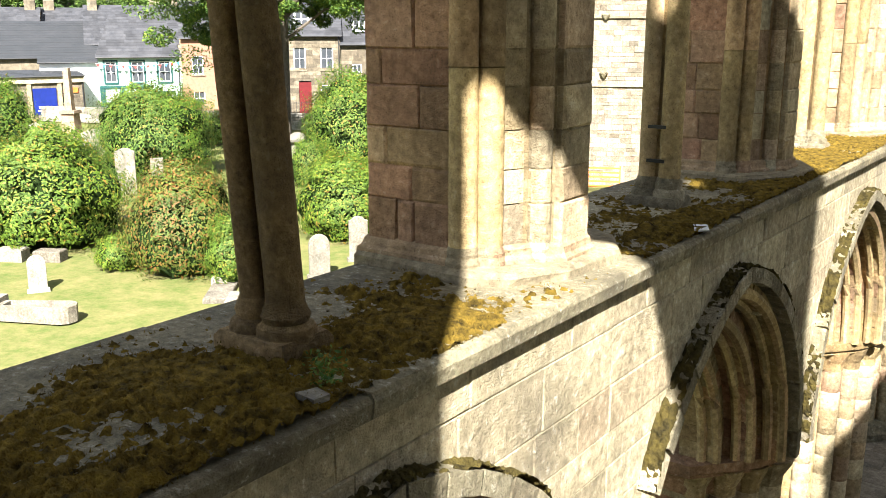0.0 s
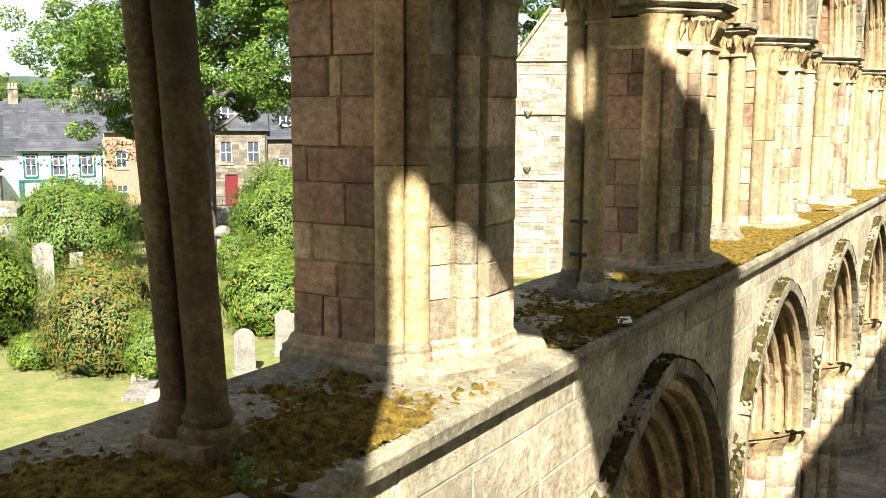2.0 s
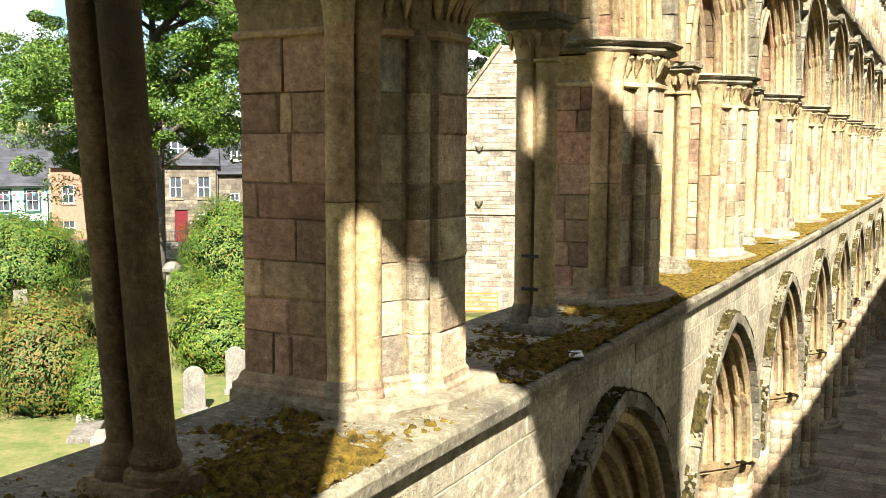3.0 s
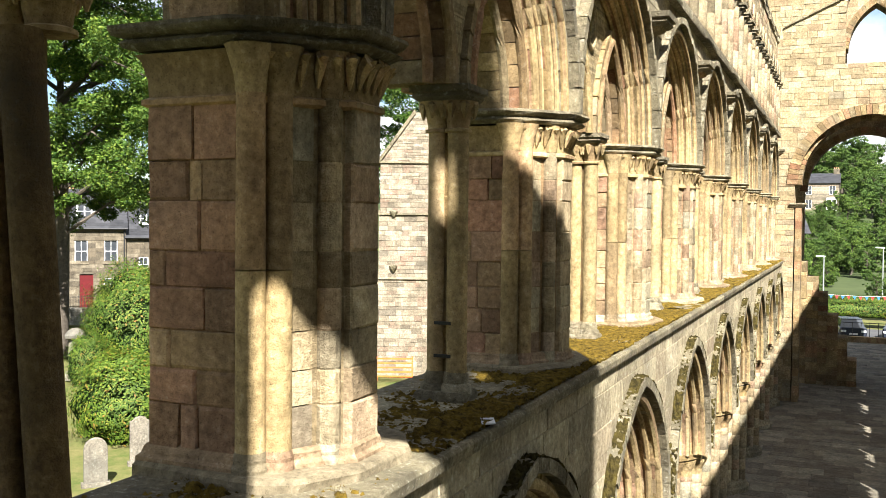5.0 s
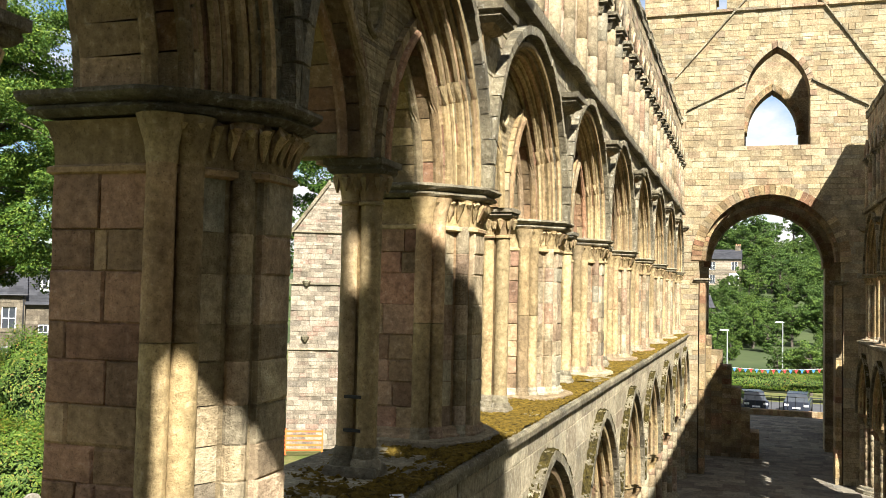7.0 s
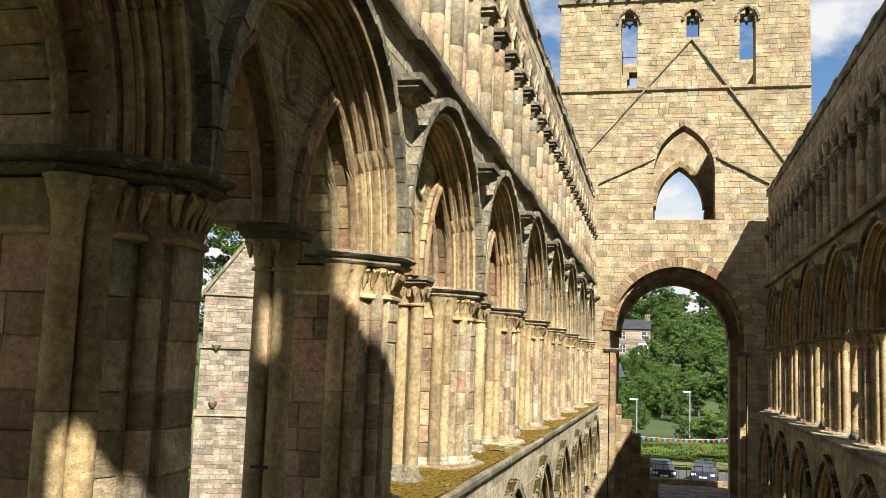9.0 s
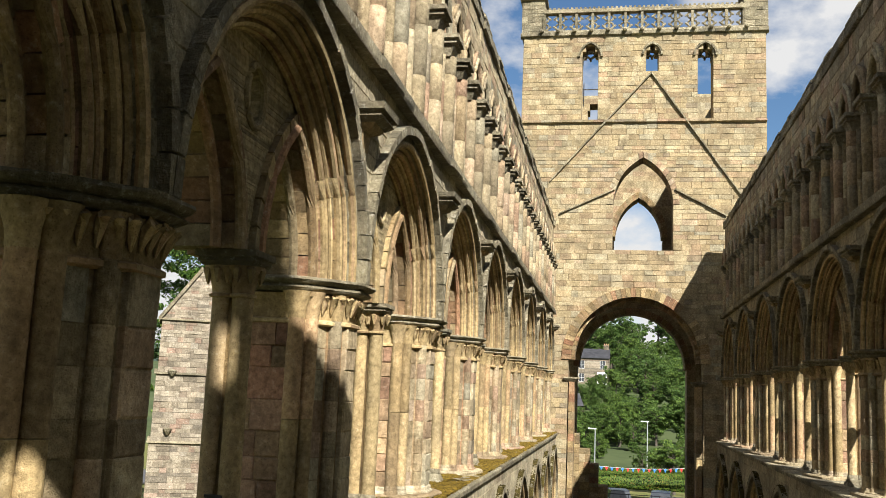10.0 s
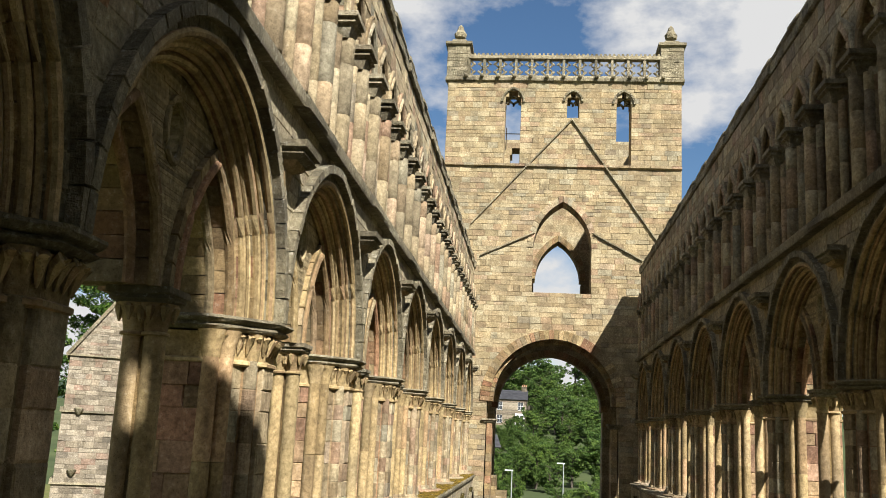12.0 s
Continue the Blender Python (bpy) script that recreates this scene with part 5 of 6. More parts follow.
part("end_stone", g.mesh("coffin_end", M_GRAVE), coffin)

# obelisk-like war memorial with a cross
memorial = thing("cross_memorial", "pink granite memorial column on steps", "monument", at=yaw(-54.6, 34.1, 30))
for nm, z0, z1, w0, w1 in (("step", 0.0, 0.3, 0.95, 0.95), ("step", 0.3, 0.55, 0.7, 0.7), ("pedestal", 0.55, 1.75, 0.46, 0.40), ("cornice", 1.75, 1.95, 0.52, 0.48), ("shaft", 1.95, 4.6, 0.24, 0.17)):
    g = Geo()
    g.loft([[(sx * w, sy * w, z) for sx, sy in ((-1, -1), (1, -1), (1, 1), (-1, 1))] for z, w in ((z0, w0), (z0 + 0.03, w0), (z1, w1))])
    part(nm, g.mesh("memorial_" + nm, M_PINK), memorial)


def pedestal_tomb(x, y, a, w, h, label):
    ob = thing("pedestal_tomb", label, "monument", "pedestal tombs", at=yaw(x, y, a))
    for nm, prof in (("plinth", ((0, w * 0.72), (0.3, w * 0.72), (0.36, w * 0.58))), ("die", ((0.36, w * 0.5), (h - 0.5, w * 0.46))), ("cap", ((h - 0.5, w * 0.5), (h - 0.42, w * 0.72), (h - 0.3, w * 0.74), (h - 0.1, w * 0.5), (h, w * 0.2)))):
        g = Geo()
        g.loft([[(sx * k, sy * k, z) for sx, sy in ((-1, -0.6), (-0.6, -1), (0.6, -1), (1, -0.6), (1, 0.6), (0.6, 1), (-0.6, 1), (-1, 0.6))] for z, k in prof])
        part(nm, g.mesh("tomb_" + nm, M_GRAVE), ob)


pedestal_tomb(-36.4, 38.9, 45, 0.75, 2.35, "grey pedestal tomb with a domed cap")
pedestal_tomb(-31.6, 31.4, 45, 0.6, 2.3, "grey pedestal tomb half hidden by ivy")

# graveyard boundary wall
gw = tagged(new("boundary_wall"), label="low pale graveyard wall along the street", category="wall")
for (x0, y0), (x1, y1) in (((-75.0, 37.4), (-47.0, 47.3)), ((-47.0, 47.3), (-36.0, 58.0))):
    L = math.hypot(x1 - x0, y1 - y0)
    ca, sa = (x1 - x0) / L, (y1 - y0) / L
    g = Geo(lambda d, u, z, x0=x0, y0=y0, ca=ca, sa=sa: (x0 + ca * u - sa * d, y0 + sa * u + ca * d, z))
    masonry(g, 0, L, 0, 1.15, 0.0, 0.4, None, 0.3, 0.8, 0.03, random.Random(50))
    part("masonry", g.mesh("graveyard_wall", M_GRAVE), gw, kind="stuff")


# ---- houses of the street ----
def frame_of(x0, y0, x1, y1):
    L = math.hypot(x1 - x0, y1 - y0)
    ca, sa = (x1 - x0) / L, (y1 - y0) / L
    return L, (lambda d, u, z: (x0 + ca * u - sa * d, y0 + sa * u + ca * d, z))


def window_parts(parent, place, u, z, w, h, frame=M_WHITE, surround=None, bars=1):
    win = new("window")
    win.parent = parent
    g = Geo(place)
    g.box(0.10, 0.14, u, u + w, z, z + h)
    part("pane", g.mesh("pane", M_GLASS), win)
    g = Geo(place)
    t = 0.07
    for a in ((u, u + t, z, z + h), (u + w - t, u + w, z, z + h), (u, u + w, z, z + t), (u, u + w, z + h - t, z + h), (u, u + w, z + h / 2 - 0.03, z + h / 2 + 0.03)):
        g.box(0.04, 0.12, *a)
    for k in range(bars):
        x = u + w * (k + 1) / (bars + 1)
        g.box(0.06, 0.12, x - 0.02, x + 0.02, z, z + h)
    part("frame", g.mesh("window_frame", frame), win)
    if surround:
        g = Geo(place)
        for a in ((u - 0.14, u, z - 0.1, z + h + 0.14), (u + w, u + w + 0.14, z - 0.1, z + h + 0.14), (u, u + w, z + h, z + h + 0.14)):
            g.box(-0.03, 0.1, *a)
        part("surround", g.mesh("window_surround", surround), win)
    g = Geo(place)
    g.box(-0.08, 0.1, u - 0.1, u + w + 0.1, z - 0.14, z)
    part("sill", g.mesh("window_sill", surround or M_HOUSE), win)


def house(name, label, ends, depth, eave, ridge, wall_mat, roof_mat, openings, chim=(), door=None, surround=None, blocks=False, hip=0.0):
    ob = thing(name, label, "house", "street houses")
    L, pl = frame_of(*ends)
    holes = [(u, u + w, z, z + h) for u, z, w, h in openings] + ([door[:4]] if door else [])
    g = Geo(pl)
    if not holes:
        g.loft([[(0, u, 0), (depth, u, 0), (depth, u, eave), (depth / 2, u, ridge - 0.05), (0, u, eave)] for u in (0, L)])
    else:
        masonry(g, 0, L, 0, eave, 0.0, 0.35, lambda z: [(a, b) for a, b, c, e in holes if c < z < e], 0.3, 0.7 if blocks else 40, 0.02 if blocks else 0.0, random.Random(3), 0.012 if blocks else 0.001)
        g.box(0.35, depth, 0, 0.35, 0, eave)
        g.box(0.35, depth, L - 0.35, L, 0, eave)
        g.box(depth - 0.35, depth, 0.35, L - 0.35, 0, eave)
        for a, b in ((0, 0.35), (L - 0.35, L)):
            if not hip:
                g.add([(0, a, eave), (depth, a, eave), (depth / 2, a, ridge), (0, b, eave), (depth, b, eave), (depth / 2, b, ridge)], [(0, 1, 2), (3, 5, 4), (0, 2, 5, 3), (1, 4, 5, 2), (0, 3, 4, 1)])
    part("wall", g.mesh("house_wall", wall_mat), ob)
    g = Geo(pl)
    n = max(6, int((ridge - eave) / 0.22))
    rr = random.Random(4)
    for s in (0, 1):
        for i in range(n):
            t0, t1 = i / n, (i + 1.25) / n
            u = -0.15
            while u < L + 0.15:
                w = 0.9 * rr.uniform(0.6, 1.2)
                u1 = min(u + w, L + 0.15)
                d0, d1 = -0.25 + (depth / 2 + 0.25) * t0, -0.25 + (depth / 2 + 0.25) * min(t1, 1)
                if s:
                    d0, d1 = depth - d0, depth - d1
                z0, z1 = eave - 0.05 + (ridge - eave + 0.05) * t0, eave - 0.05 + (ridge - eave + 0.05) * min(t1, 1)
                h0, h1 = hip * t0, hip * min(t1, 1)
                a, b = max(u, -0.15 + h0), min(u1, L + 0.15 - h0)
                if b > a + 0.02:
                    g.add([(d0, a, z0 + 0.06), (d0, b, z0 + 0.06), (d1, b, z1 + 0.03), (d1, a, z1 + 0.03), (d0, a, z0), (d0, b, z0), (d1, b, z1), (d1, a, z1)],
                          [(0, 1, 2, 3), (7, 6, 5, 4), (0, 4, 5, 1), (1, 5, 6, 2), (2, 6, 7, 3), (3, 7, 4, 0)])
                u = u1
    if hip:
        for ua, ub in ((-0.15, hip), (L + 0.15, L - hip)):
            g.add([(-0.25, ua, eave), (depth + 0.25, ua, eave), (depth / 2, ub, ridge)], [(0, 1, 2)])
    part("roof", g.mesh("house_roof", roof_mat), ob)
    for u, z, w, h in openings:
        window_parts(ob, pl, u, z, w, h, surround=surround)
    if door:
        g = Geo(pl)
        g.box(0.08, 0.14, *door[:4])
        for k in (0, 1):
            m = (door[0] + door[1]) / 2
            g.box(0.05, 0.09, door[0] + 0.12 if k == 0 else m + 0.05, m - 0.05 if k == 0 else door[1] - 0.12, door[2] + 0.2, door[3] - 0.9)
        part("door", g.mesh("house_door", door[4]), ob)
    for u, d, w, h in chim:
        c = new("chimney")
        c.parent = ob
        g = Geo(pl)
        masonry(g, u, u + w, eave + 0.3, ridge + h, d, d + 0.7, None, 0.3, 0.5, 0.015, random.Random(8))
        g.box(d - 0.08, d + 0.78, u - 0.08, u + w + 0.08, ridge + h, ridge + h + 0.14)
        part("chimney_body", g.mesh("chimney_stack", M_HOUSE), c, kind="stuff")
        for k in range(3):
            q = Geo(lambda a, b, z, pl=pl: pl(a, b, z))
            q.turned(d + 0.35, u + w * (k + 0.5) / 3, [(ridge + h + 0.14, 0.13), (ridge + h + 0.5, 0.10), (ridge + h + 0.6, 0.13)], 8)
            part("pot", q.mesh("chimney_pot", M_POT), c)
    g = Geo(pl)
    g.tube([(-0.3, -0.15, eave - 0.02), (-0.3, L + 0.15, eave - 0.02)], 0.06, 6)
    g.tube([(-0.06, L - 0.12, 0), (-0.06, L - 0.12, eave)], 0.05, 6)
    part("gutter", g.mesh("gutter", M_IRON), ob)
    return ob, pl


mint, mint_pl = house("mint_house", "mint green rendered house with teal window surrounds", (-66.6, 44.4, -62.9, 49.5), 7, 4.75, 8.1, M_MINT, M_SLATE,
                      [(0.5, 2.75, 0.85, 1.65), (2.5, 2.75, 0.95, 1.65), (4.6, 2.75, 0.95, 1.65), (1.9, 0.6, 1.6, 1.25), (4.2, 0.6, 1.4, 1.25)], door=(0.55, 1.45, 0, 2.1, M_WHITE), surround=M_TEAL, hip=1.2)
g = Geo(mint_pl)
g.box(-0.06, 0.0, -0.02, 0.4, 0.0, 2.4)
g.box(-0.06, 0.0, 1.5, 1.85, 0.0, 2.4)
g.box(-0.10, 0.0, -0.02, 4.0, 2.3, 2.5)
part("shopfront", g.mesh("teal_shopfront", M_TEAL), mint)
house("brick_house", "tall house of red brick with a white ground floor", (-62.8, 49.6, -59.4, 53.6), 7, 6.2, 9.2, M_BRICK, M_SLATE,
      [(0.8, 3.3, 0.9, 1.5), (3.0, 3.3, 0.9, 1.5), (0.8, 0.7, 0.9, 1.3)], chim=((4.2, 2.5, 1.0, 0.9),), door=(3.1, 4.1, 0, 2.1, M_IRON))
stone_h, stone_pl = house("stone_house", "brown stone house with a red door and a white dormer", (-56.4, 52.6, -52.0, 56.9), 7.5, 6.4, 9.5, M_HOUSE, M_SLATE,
                          [(0.6, 3.8, 0.95, 1.75), (2.4, 3.75, 0.95, 1.75), (4.55, 3.75, 1.0, 1.75), (0.7, 0.8, 1.0, 1.7), (4.5, 0.8, 1.0, 1.7)], chim=((5.0, 3.0, 1.1, 0.9),), door=(2.75, 3.75, 0.2, 2.75, M_REDDOOR), blocks=True)
house("stone_house", "pale stone house with a pointed white dormer", (-52.0, 57.0, -48.4, 61.2), 7.5, 5.7, 8.8, M_HOUSE, M_SLATE,
      [(0.9, 2.9, 0.75, 1.25), (3.2, 2.9, 0.75, 1.25), (3.0, 0.6, 0.8, 1.5)], chim=((0.1, 3.0, 0.9, 1.2),), blocks=True)


def dormer(parent, pl, u, z, d, w, h, gable):
    dm = new("dormer")
    dm.parent = parent
    g = Geo(pl)
    g.box(d, d + 1.8, u, u + w, z, z + h)
    part("dormer_body", g.mesh("dormer_cheeks", M_WHITE), dm)
    g = Geo(pl)
    if gable:
        g.add([(d - 0.15, u - 0.15, z + h), (d - 0.15, u + w + 0.15, z + h), (d - 0.15, u + w / 2, z + h + 0.6), (d + 2.2, u - 0.15, z + h), (d + 2.2, u + w + 0.15, z + h), (d + 2.2, u + w / 2, z + h + 0.6)], [(0, 1, 2), (3, 5, 4), (0, 2, 5, 3), (1, 4, 5, 2), (0, 3, 4, 1)])
    else:
        g.box(d - 0.15, d + 1.9, u - 0.12, u + w + 0.12, z + h, z + h + 0.1)
    part("dormer_roof", g.mesh("dormer_roof", M_SLATE), dm)
    g = Geo(pl)
    n = 2 if gable else 3
    for k in range(n):
        a = u + 0.1 + (w - 0.2) * k / n
        g.box(d - 0.03, d + 0.02, a + 0.05, a + (w - 0.2) / n - 0.05, z + 0.2, z + h / 2 - 0.04)
        g.box(d - 0.03, d + 0.02, a + 0.05, a + (w - 0.2) / n - 0.05, z + h / 2 + 0.04, z + h - 0.12)
    part("dormer_panes", g.mesh("dormer_panes", M_GLASS), dm)


dormer(stone_h, stone_pl, 2.5, 7.1, 1.0, 1.75, 1.25, False)
dormer(stone_h, stone_pl, 7.2, 6.7, 1.1, 1.1, 1.0, True)
shop, shop_pl = house("stone_shop", "low sandstone shop front with blue display windows", (-70.0, 35.0, -66.6, 43.0), 9, 3.4, 3.7, M_HOUSE, M_DARKROOF,
                      [(3.2, 0.3, 1.0, 2.0), (6.9, 0.4, 0.9, 1.8)], blocks=True)
for u in (0.6, 4.9):
    g = Geo(shop_pl)
    g.box(-0.05, 0.02, u, u + 1.7, 0.5, 2.5)
    part("display", g.mesh("blue_display", M_BLUE), shop, "deep blue shop window")
    g = Geo(shop_pl)
    g.box(-0.09, -0.05, u + 0.25, u + 1.45, 0.75, 0.83)
    g.box(-0.09, -0.05, u + 0.35, u + 1.3, 0.98, 1.12)
    part("sign_bars", g.mesh("sign_bars", M_WHITE), shop)
g = Geo(shop_pl)
for u in (0.25, 2.6, 4.5, 6.7):
    g.box(-0.14, 0.0, u, u + 0.3, 0, 2.9)
g.box(-0.2, 0.0, 0, 8.7, 2.9, 3.35)
pieces("pilaster", g, M_PALE, shop)
g = Geo(shop_pl)
g.box(-0.1, -0.02, 7.5, 8.2, 2.1, 2.5)
part("sign", g.mesh("shop_sign", M_ORANGE), shop, "small orange shop sign")
house("white_extension", "white flat-roofed extension behind the shop", (-71.0, 42.0, -68.6, 46.0), 4, 4.3, 4.6, M_WHITE, M_DARKROOF, [])
house("hall", "large hall with a plain dark grey roof", (-86.0, 38.0, -78.0, 55.5), 16, 4.3, 7.6, M_HOUSE, M_DARKROOF, [])
house("slate_house", "slate-roofed house with skylights behind the hall", (-82.0, 53.5, -77.0, 60.5), 9, 5.4, 9.2, M_PALE, M_SLATE, [(1.2, 3.0, 0.9, 1.4)], chim=((0.3, 3.8, 0.9, 0.9),))
for k, (x, y, w) in enumerate(((-112, 48, 16), (-104, 62, 14), (-98, 76, 14), (-120, 30, 16), (-90, 88, 12))):
    house("terrace_house", "distant house with a grey slate roof", (x, y, x + w * 0.6, y + w * 0.8), 8, 6.2, 9.3, M_PALE, M_SLATE, [(2, 3.5, 1, 1.6), (6, 3.5, 1, 1.6), (10, 3.5, 1, 1.6)], chim=((0.3, 3.5, 1.2, 1.2), (w - 1.6, 3.5, 1.2, 1.2)))
rail = thing("railing", "black iron railing in front of the stone house", "railing")
L, pl = frame_of(-57.0, 50.9, -50.6, 57.0)
for k in range(44):
    g = Geo(pl)
    u = L * k / 43
    g.tube([(0, u, 0.0), (0, u, 1.25)], 0.018, 5)
    part("bar", g.mesh("rail_bar", M_IRON), rail)
g = Geo(pl)
g.tube([(0, 0, 1.15), (0, L, 1.15)], 0.025, 5)
part("top_rail", g.mesh("top_rail", M_IRON), rail)


def bunting(a, b, sag, n, label):
    ob = thing("bunting", label, "bunting")
    a, b = Vector(a), Vector(b)
    pos = lambda t: a.lerp(b, t) - Vector((0, 0, sag * 4 * t * (1 - t)))
    g = Geo()
    g.tube([tuple(pos(i / 12)) for i in range(13)], 0.012, 5)
    part("string", g.mesh("bunting_string", M_WHITE), ob)
    for i in range(n):
        p, q = pos((i + 0.2) / n), pos((i + 0.8) / n)
        m = (p + q) / 2 - Vector((0, 0, 0.26))
        g = Geo()
        e = Vector((0.006, 0.006, 0))
        g.add([tuple(p - e), tuple(q - e), tuple(m - e), tuple(p + e), tuple(q + e), tuple(m + e)], [(0, 1, 2), (3, 5, 4), (0, 3, 4, 1), (1, 4, 5, 2), (2, 5, 3, 0)])
        part("pennant", g.mesh("pennant", (M_REDFLAG, M_BLUEFLAG)[i % 2]), ob)


bunting((-66.4, 44.0, 4.3), (-62.4, 49.2, 4.4), 0.25, 14, "red and blue bunting along the eaves")
bunting((-3.6, 68, 2.75), (5.2, 68, 2.75), 0.25, 24, "red and blue bunting across the car park")

# ---- transept corner seen between the gallery piers ----
transept = tagged(new("transept_buttress"), label="pale sunlit stone buttress of the transept", category="buttress")
L, pl = frame_of(-20.0, 38.3, -17.2, 39.6)
for i, (z0, z1, du) in enumerate(((0, 4.6, 0.0), (4.6, 7.6, 0.06), (7.6, 10.0, 0.12))):
    g = Geo(pl)
    masonry(g, du, L, z0, z1, du * 0.6, 2.6, None, 0.2, 0.42, 0.03, random.Random(60 + i))
    part("stage", g.mesh("buttress_stage", M_BUTT), transept, kind="stuff")
    g = Geo(pl)
    g.loft([[(du * 0.6 - 0.10, u, z1 - 0.06), (du * 0.6 + 0.2, u, z1 + 0.16), (2.6, u, z1 + 0.16), (2.6, u, z1 - 0.06)] for u in (du - 0.08, L)])
    part("set_off", g.mesh("set_off", M_WORN), transept)
for j, zz in enumerate((5.15, 7.7)):
    g = Geo(pl)
    g.turned(-0.05, 0.75, [(zz - 0.25, 0.05), (zz - 0.1, 0.16), (zz, 0.2), (zz + 0.05, 0.1)], 8)
    part("corbel_head", g.mesh("corbel_head", M_WORN), transept)
g = Geo(pl)
masonry(g, 0.12, L, 10.0, 12.3, 0.1, 2.6, lambda z: [(-1, 0.12 + (z - 10.0) * 0.72)], 0.12, 0.4, 0.02, random.Random(66))
part("gable", g.mesh("buttress_gable", M_BUTT), transept, kind="stuff")
g = Geo(pl)
for i in range(6):
    a, b = i / 6, (i + 0.97) / 6
    g.loft([[(0.0, u, z - 0.06), (0.0, u - 0.05, z + 0.12), (2.7, u - 0.05, z + 0.12), (2.7, u, z - 0.06)] for u, z in ((1.75 * t, 9.92 + 2.42 * t) for t in (a, b))])
pieces("coping_stone", g, M_WORN, transept)
fence = thing("site_barrier", "orange plastic mesh barrier by the transept", "barrier", at=yaw(-19.3, 37.0, 25))
g = Geo()
for k in range(5):
    g.box(-1.6, 1.6, -0.02, 0.02, 0.2 + 0.2 * k, 0.27 + 0.2 * k)
part("mesh_panel", g.mesh("barrier_panel", M_ORANGE), fence)
for x in (-1.6, 0, 1.6):
    g = Geo()
    g.box(x - 0.03, x + 0.03, -0.03, 0.03, 0, 1.15)
    part("post", g.mesh("barrier_post", M_ORANGE), fence)

# ---- litter and a seedling on the ledge ----
litter = thing("paper_scrap", "crumpled scrap of white paper on the ledge", "litter", at=Matrix.Translation((-2.36, 6.27, Z_SILL + 0.012)) @ Matrix.Rotation(radians(25), 4, "Z"))
g = Geo()
g.loft([[(-0.05, -0.11 + 0.05 * i, 0.0 + 0.012 * (i % 2)), (0.05, -0.11 + 0.05 * i, 0.01 * ((i + 1) % 2)), (0.05, -0.11 + 0.05 * i, 0.016), (-0.05, -0.11 + 0.05 * i, 0.012 + 0.012 * (i % 2))] for i in range(5)])
part("scrap", g.mesh("paper_scrap", M_WHITE), litter)
scrap2 = thing("slate_chip", "grey chip of slate lying on the moss", "stone", at=Matrix.Translation((-2.42, 2.42, Z_SILL + 0.012)))
g = Geo()
g.loft([[(-0.06, -0.04, z), (0.05, -0.05, z), (0.06, 0.03, z), (-0.03, 0.05, z)] for z in (0, 0.025)])
part("chip", g.mesh("slate_chip", M_GRAVE), scrap2)
weed = thing("seedling", "small green seedling growing from the moss", "plant")
r = np.random.RandomState(3)
p = np.array((-2.45, 2.52, Z_SILL + 0.03)) + np.stack([r.normal(0, 0.035, 150), r.normal(0, 0.035, 150), r.uniform(0, 0.14, 150)], 1)
part("leaves", leaf_cloud("seedling_leaves", p, np.tile((0, 0, 1.0), (150, 1)), 0.014, M_LIME, 3), weed)

# ---- woods, houses and street beyond the crossing arch ----
hill_trees = []
for k in range(4):
    hill_trees.append(tree((0, 0, 0), 11 + k, 5.2, 70 + k, 14000, 0.21, M_WOOD_LEAF, 0.3, "woodland_tree", "leafy woodland tree on the hillside", "hillside trees", 0.12))
rr = random.Random(77)
spots = []
for i in range(190):
    y = rr.uniform(135, 340)
    x = rr.uniform(-0.16, 0.13) * y + 1.0
    if -13 < x < 1 and 205 < y < 268 or (-11 < x < -2 and 150 < y < 205):
        continue
    if -0.075 < x / y < 0.0 and 140 < y < 245:
        continue
    spots.append((x, y))
for k, (x, y) in enumerate(spots):
    zz = float(np.interp(y, ys, hs)) - 0.5
    s = rr.uniform(0.8, 1.25) * (1.15 if y > 270 else (0.8 if y > 190 else 0.62)) * (0.5 if -0.075 < x / y < 0.0 and y < 240 else 1.0)
    m = Matrix.Translation((x, y, zz)) @ Matrix.Rotation(rr.uniform(0, 6.28), 4, "Z") @ Matrix.Scale(s, 4)
    if k < 4:
        hill_trees[k].matrix_basis = m
    else:
        c = copy_thing(hill_trees[k % 4], m)
for k, (x, y, s) in enumerate(((5.2, 86, 0.42), (7.9, 93, 0.55), (-5.6, 96, 0.42), (3.0, 104, 0.5), (-7.5, 112, 0.6), (9.5, 110, 0.7))):
    copy_thing(hill_trees[k % 4], Matrix.Translation((x, y, -1.0)) @ Matrix.Scale(s, 4))
for k in range(90):
    copy_thing(hill_trees[k % 4], Matrix.Translation((-rr.uniform(125, 330), rr.uniform(40, 330), 2.0 + rr.uniform(0, 5))) @ Matrix.Rotation(rr.uniform(0, 6.28), 4, "Z") @ Matrix.Scale(rr.uniform(0.8, 1.3), 4))
for k in range(120):
    y = rr.uniform(118, 236)
    x = rr.uniform(-0.085, 0.01) * y
    if -12 < x < -4 and 160 < y < 186:
        continue
    copy_thing(hill_trees[k % 4], Matrix.Translation((x, y, float(np.interp(y, ys, hs)) - 0.6)) @ Matrix.Rotation(rr.uniform(0, 6.28), 4, "Z") @ Matrix.Scale(rr.uniform(0.26, 0.42) * (1.3 if y < 190 else 1.0), 4))
bush((0.5, 80.0), (9.5, 1.2, 0.95), 31, n=9000, size=0.14, name="hedge", label="long clipped green hedge behind the car park", group="")
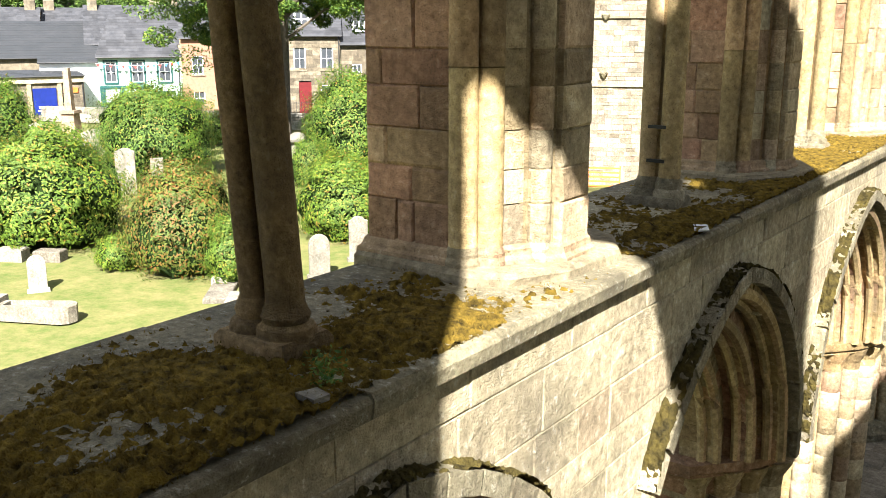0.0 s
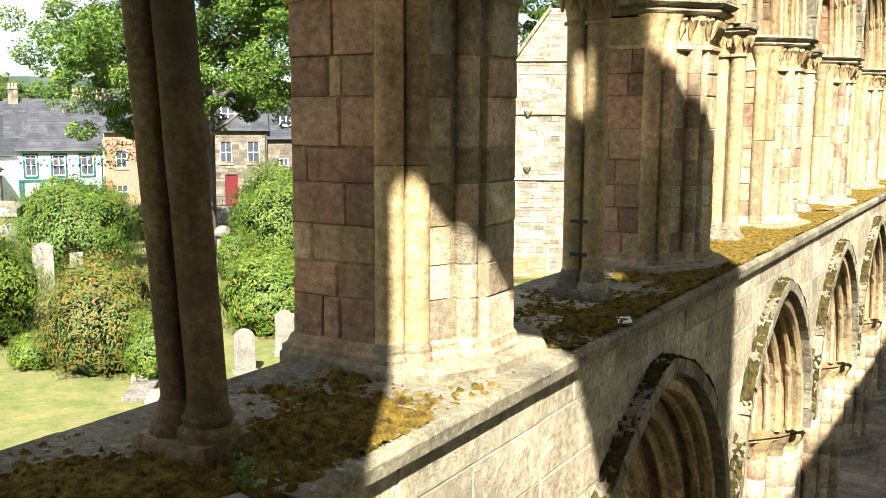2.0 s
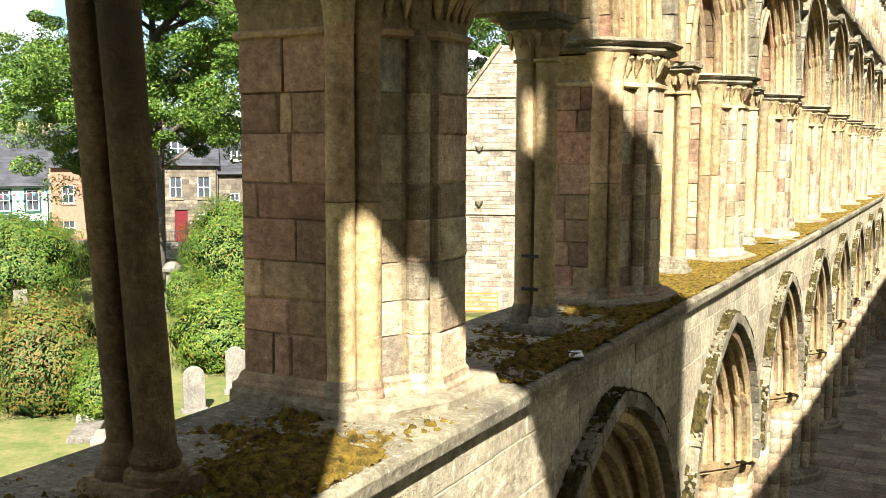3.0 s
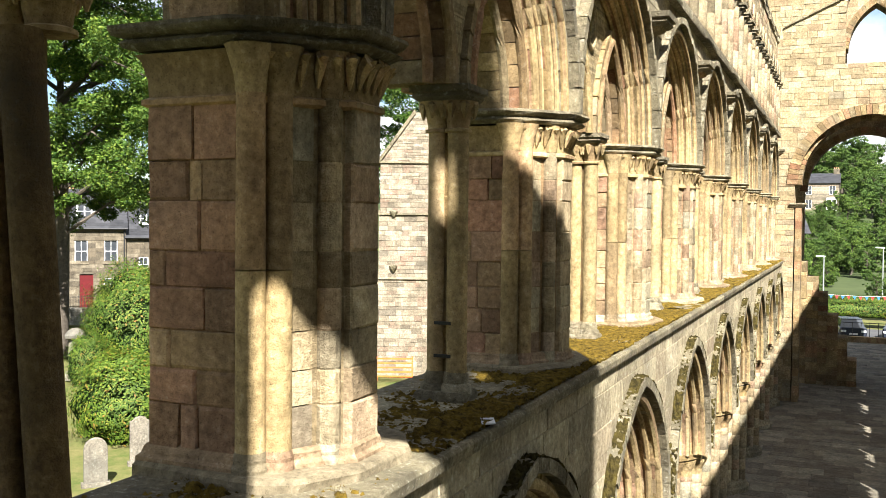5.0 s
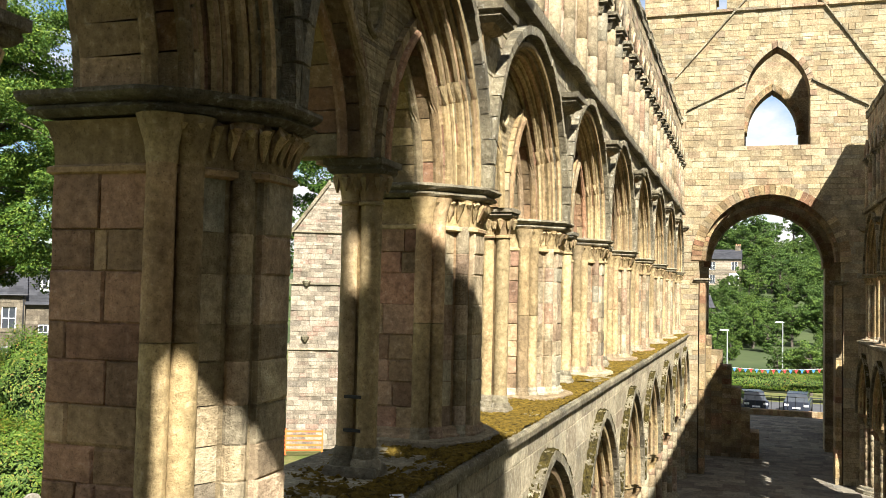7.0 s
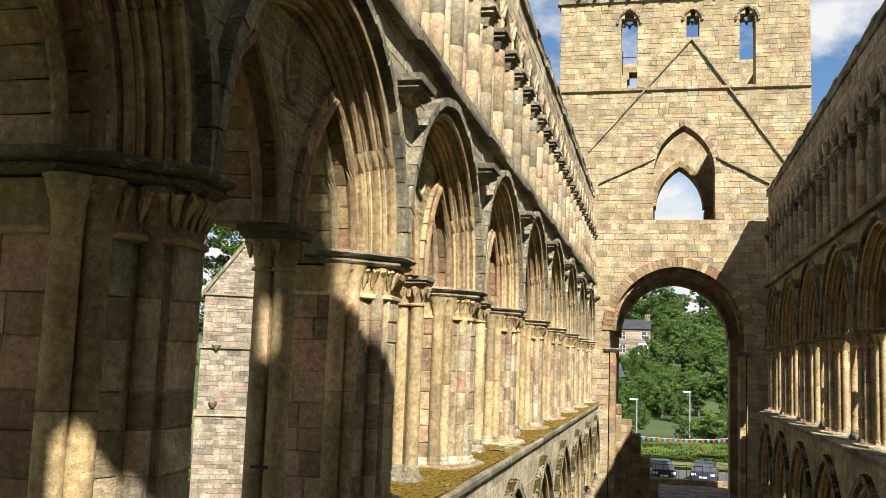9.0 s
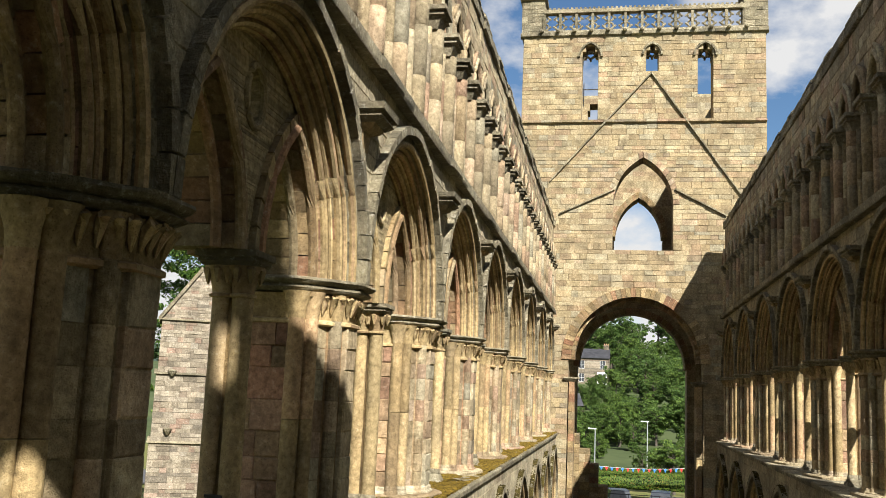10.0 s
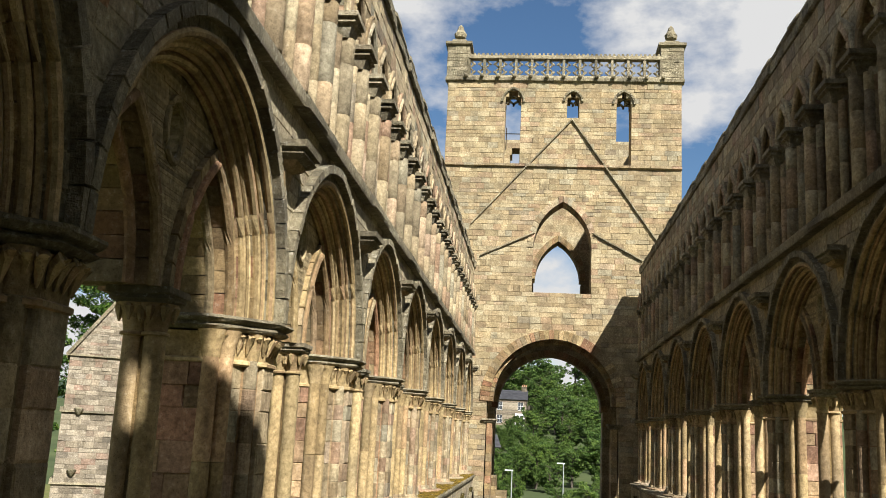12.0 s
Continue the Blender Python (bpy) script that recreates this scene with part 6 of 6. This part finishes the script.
villa, villa_pl = house("villa", "grey stone villa with white bay windows on the hillside", (-15.2, 246, -1.6, 246), 9, 17.4, 20.0, M_BUTT, M_SLATE, [(1.0, 14.6, 1.4, 2.2), (5.8, 14.6, 1.4, 2.2), (11.2, 14.6, 1.4, 2.2), (5.8, 11.2, 1.4, 2.2)], chim=((0.2, 4, 1.4, 0.9), (12.0, 4, 1.4, 0.9)))
for u in (0.8, 10.6):
    g = Geo(villa_pl)
    g.box(-1.0, 0.0, u, u + 2.4, 9.5, 13.8)
    part("bay_window", g.mesh("bay_window", M_WHITE), villa)
    g = Geo(villa_pl)
    g.box(-1.05, -0.98, u + 0.25, u + 1.1, 11.0, 13.3)
    g.box(-1.05, -0.98, u + 1.3, u + 2.15, 11.0, 13.3)
    part("bay_panes", g.mesh("bay_panes", M_GLASS), villa)
house("cottage", "small white cottage with a steep gable", (-10.0, 184, -6.2, 185.5), 5, 5.6, 8.0, M_HOUSE, M_SLATE, [(1.5, 3.5, 1, 1.4)])


def street_lamp(x, y, z, h, a):
    ob = thing("street_lamp", "slender grey street lamp with a flat head", "lamp", "street lamps", at=yaw(x, y, a, z))
    g = Geo()
    g.turned(0, 0, [(0, 0.10), (1.2, 0.10), (1.25, 0.065), (h, 0.045)], 8)
    part("pole", g.mesh("lamp_pole", M_STEEL), ob)
    g = Geo()
    g.loft([[(-0.1, -0.11, h), (0.65, -0.11, h + 0.02), (0.65, 0.11, h + 0.02), (-0.1, 0.11, h)], [(-0.1, -0.08, h + 0.1), (0.6, -0.08, h + 0.1), (0.6, 0.08, h + 0.1), (-0.1, 0.08, h + 0.1)]])
    part("head", g.mesh("lamp_head", M_STEEL), ob)


street_lamp(-1.7, 86, -0.9, 5.4, 180)
street_lamp(3.1, 92, -1.0, 6.2, 180)


def car(x, y, a, z, label):
    ob = thing("car", label, "car", "parked cars", at=yaw(x, y, a, z))
    g = Geo()
    side = [(-0.85, 0.35), (0.85, 0.35), (0.9, 0.6), (0.86, 0.9), (-0.86, 0.9), (-0.9, 0.6)]
    g.loft([[(sx * k, yy, zz) for sx, zz in side] for yy, k in ((-2.1, 0.86), (-1.95, 0.97), (0, 1.0), (1.9, 0.97), (2.1, 0.85))])
    part("body", g.mesh("car_body", M_CAR), ob)
    g = Geo()
    g.loft([[(-0.78 * k, -1.7 + o, zz), (0.78 * k, -1.7 + o, zz), (0.78 * k, 1.0 - o * 1.2, zz), (-0.78 * k, 1.0 - o * 1.2, zz)] for zz, k, o in ((0.88, 1.0, 0.0), (1.38, 0.82, 0.45))])
    part("windows", g.mesh("car_windows", M_GLASS), ob)
    g = Geo()
    g.loft([[(-0.66, -1.25, zz), (0.66, -1.25, zz), (0.66, 0.46, zz), (-0.66, 0.46, zz)] for zz in (1.37, 1.43)])
    part("roof", g.mesh("car_roof", M_CAR), ob)
    for sx in (-1, 1):
        for yy in (-1.3, 1.3):
            g = Geo(lambda p, q, s, sx=sx, yy=yy: (sx * 0.78 + s - 0.1, yy + p, 0.32 + q))
            g.turned(0, 0, [(0, 0.28), (0.03, 0.32), (0.17, 0.32), (0.2, 0.28)], 14)
            part("wheel", g.mesh("car_wheel", M_TYRE), ob)
        g = Geo()
        g.box(sx * 0.62 - 0.16, sx * 0.62 + 0.16, -2.12, -2.06, 0.62, 0.76)
        part("headlight", g.mesh("headlight", M_WHITE), ob)
    g = Geo()
    g.box(-0.26, 0.26, -2.14, -2.1, 0.45, 0.56)
    part("number_plate", g.mesh("number_plate", M_WHITE), ob)


car(0.3, 69.5, 8, -0.5, "dark hatchback parked behind the low wall")
car(3.4, 69.8, -6, -0.5, "dark estate car parked behind the low wall")
fnc = thing("railing", "black railing along the car park", "railing")
for k in range(40):
    g = Geo()
    g.tube([(-10 + 0.5 * k, 64.5, -0.1), (-10 + 0.5 * k, 64.5, 1.1)], 0.02, 5)
    part("bar", g.mesh("rail_bar", M_IRON), fnc)
g = Geo()
g.tube([(-10, 64.5, 1.05), (10, 64.5, 1.05)], 0.025, 5)
part("top_rail", g.mesh("top_rail", M_IRON), fnc)

# ---- distant hills to the north ----
g = Geo()
prof = []
for i in range(41):
    t = i / 40
    x, y = -700 + 640 * t, 260 + 420 * t
    prof.append((x, y, 22 + 12 * math.sin(3.1 * t + 0.6) + 6 * noise.noise(Vector((t * 9, 0, 3)))))
g.add([(x, y, -2) for x, y, z in prof] + prof + [(x - 120, y + 180, z * 0.6) for x, y, z in prof], [(i + 41 * j, i + 1 + 41 * j, i + 42 + 41 * j, i + 41 + 41 * j) for j in (0, 1) for i in range(40)])
tagged(new("backdrop", g.mesh("hills", M_HILL)), label="wooded hills on the horizon", category="hills", kind="structure")
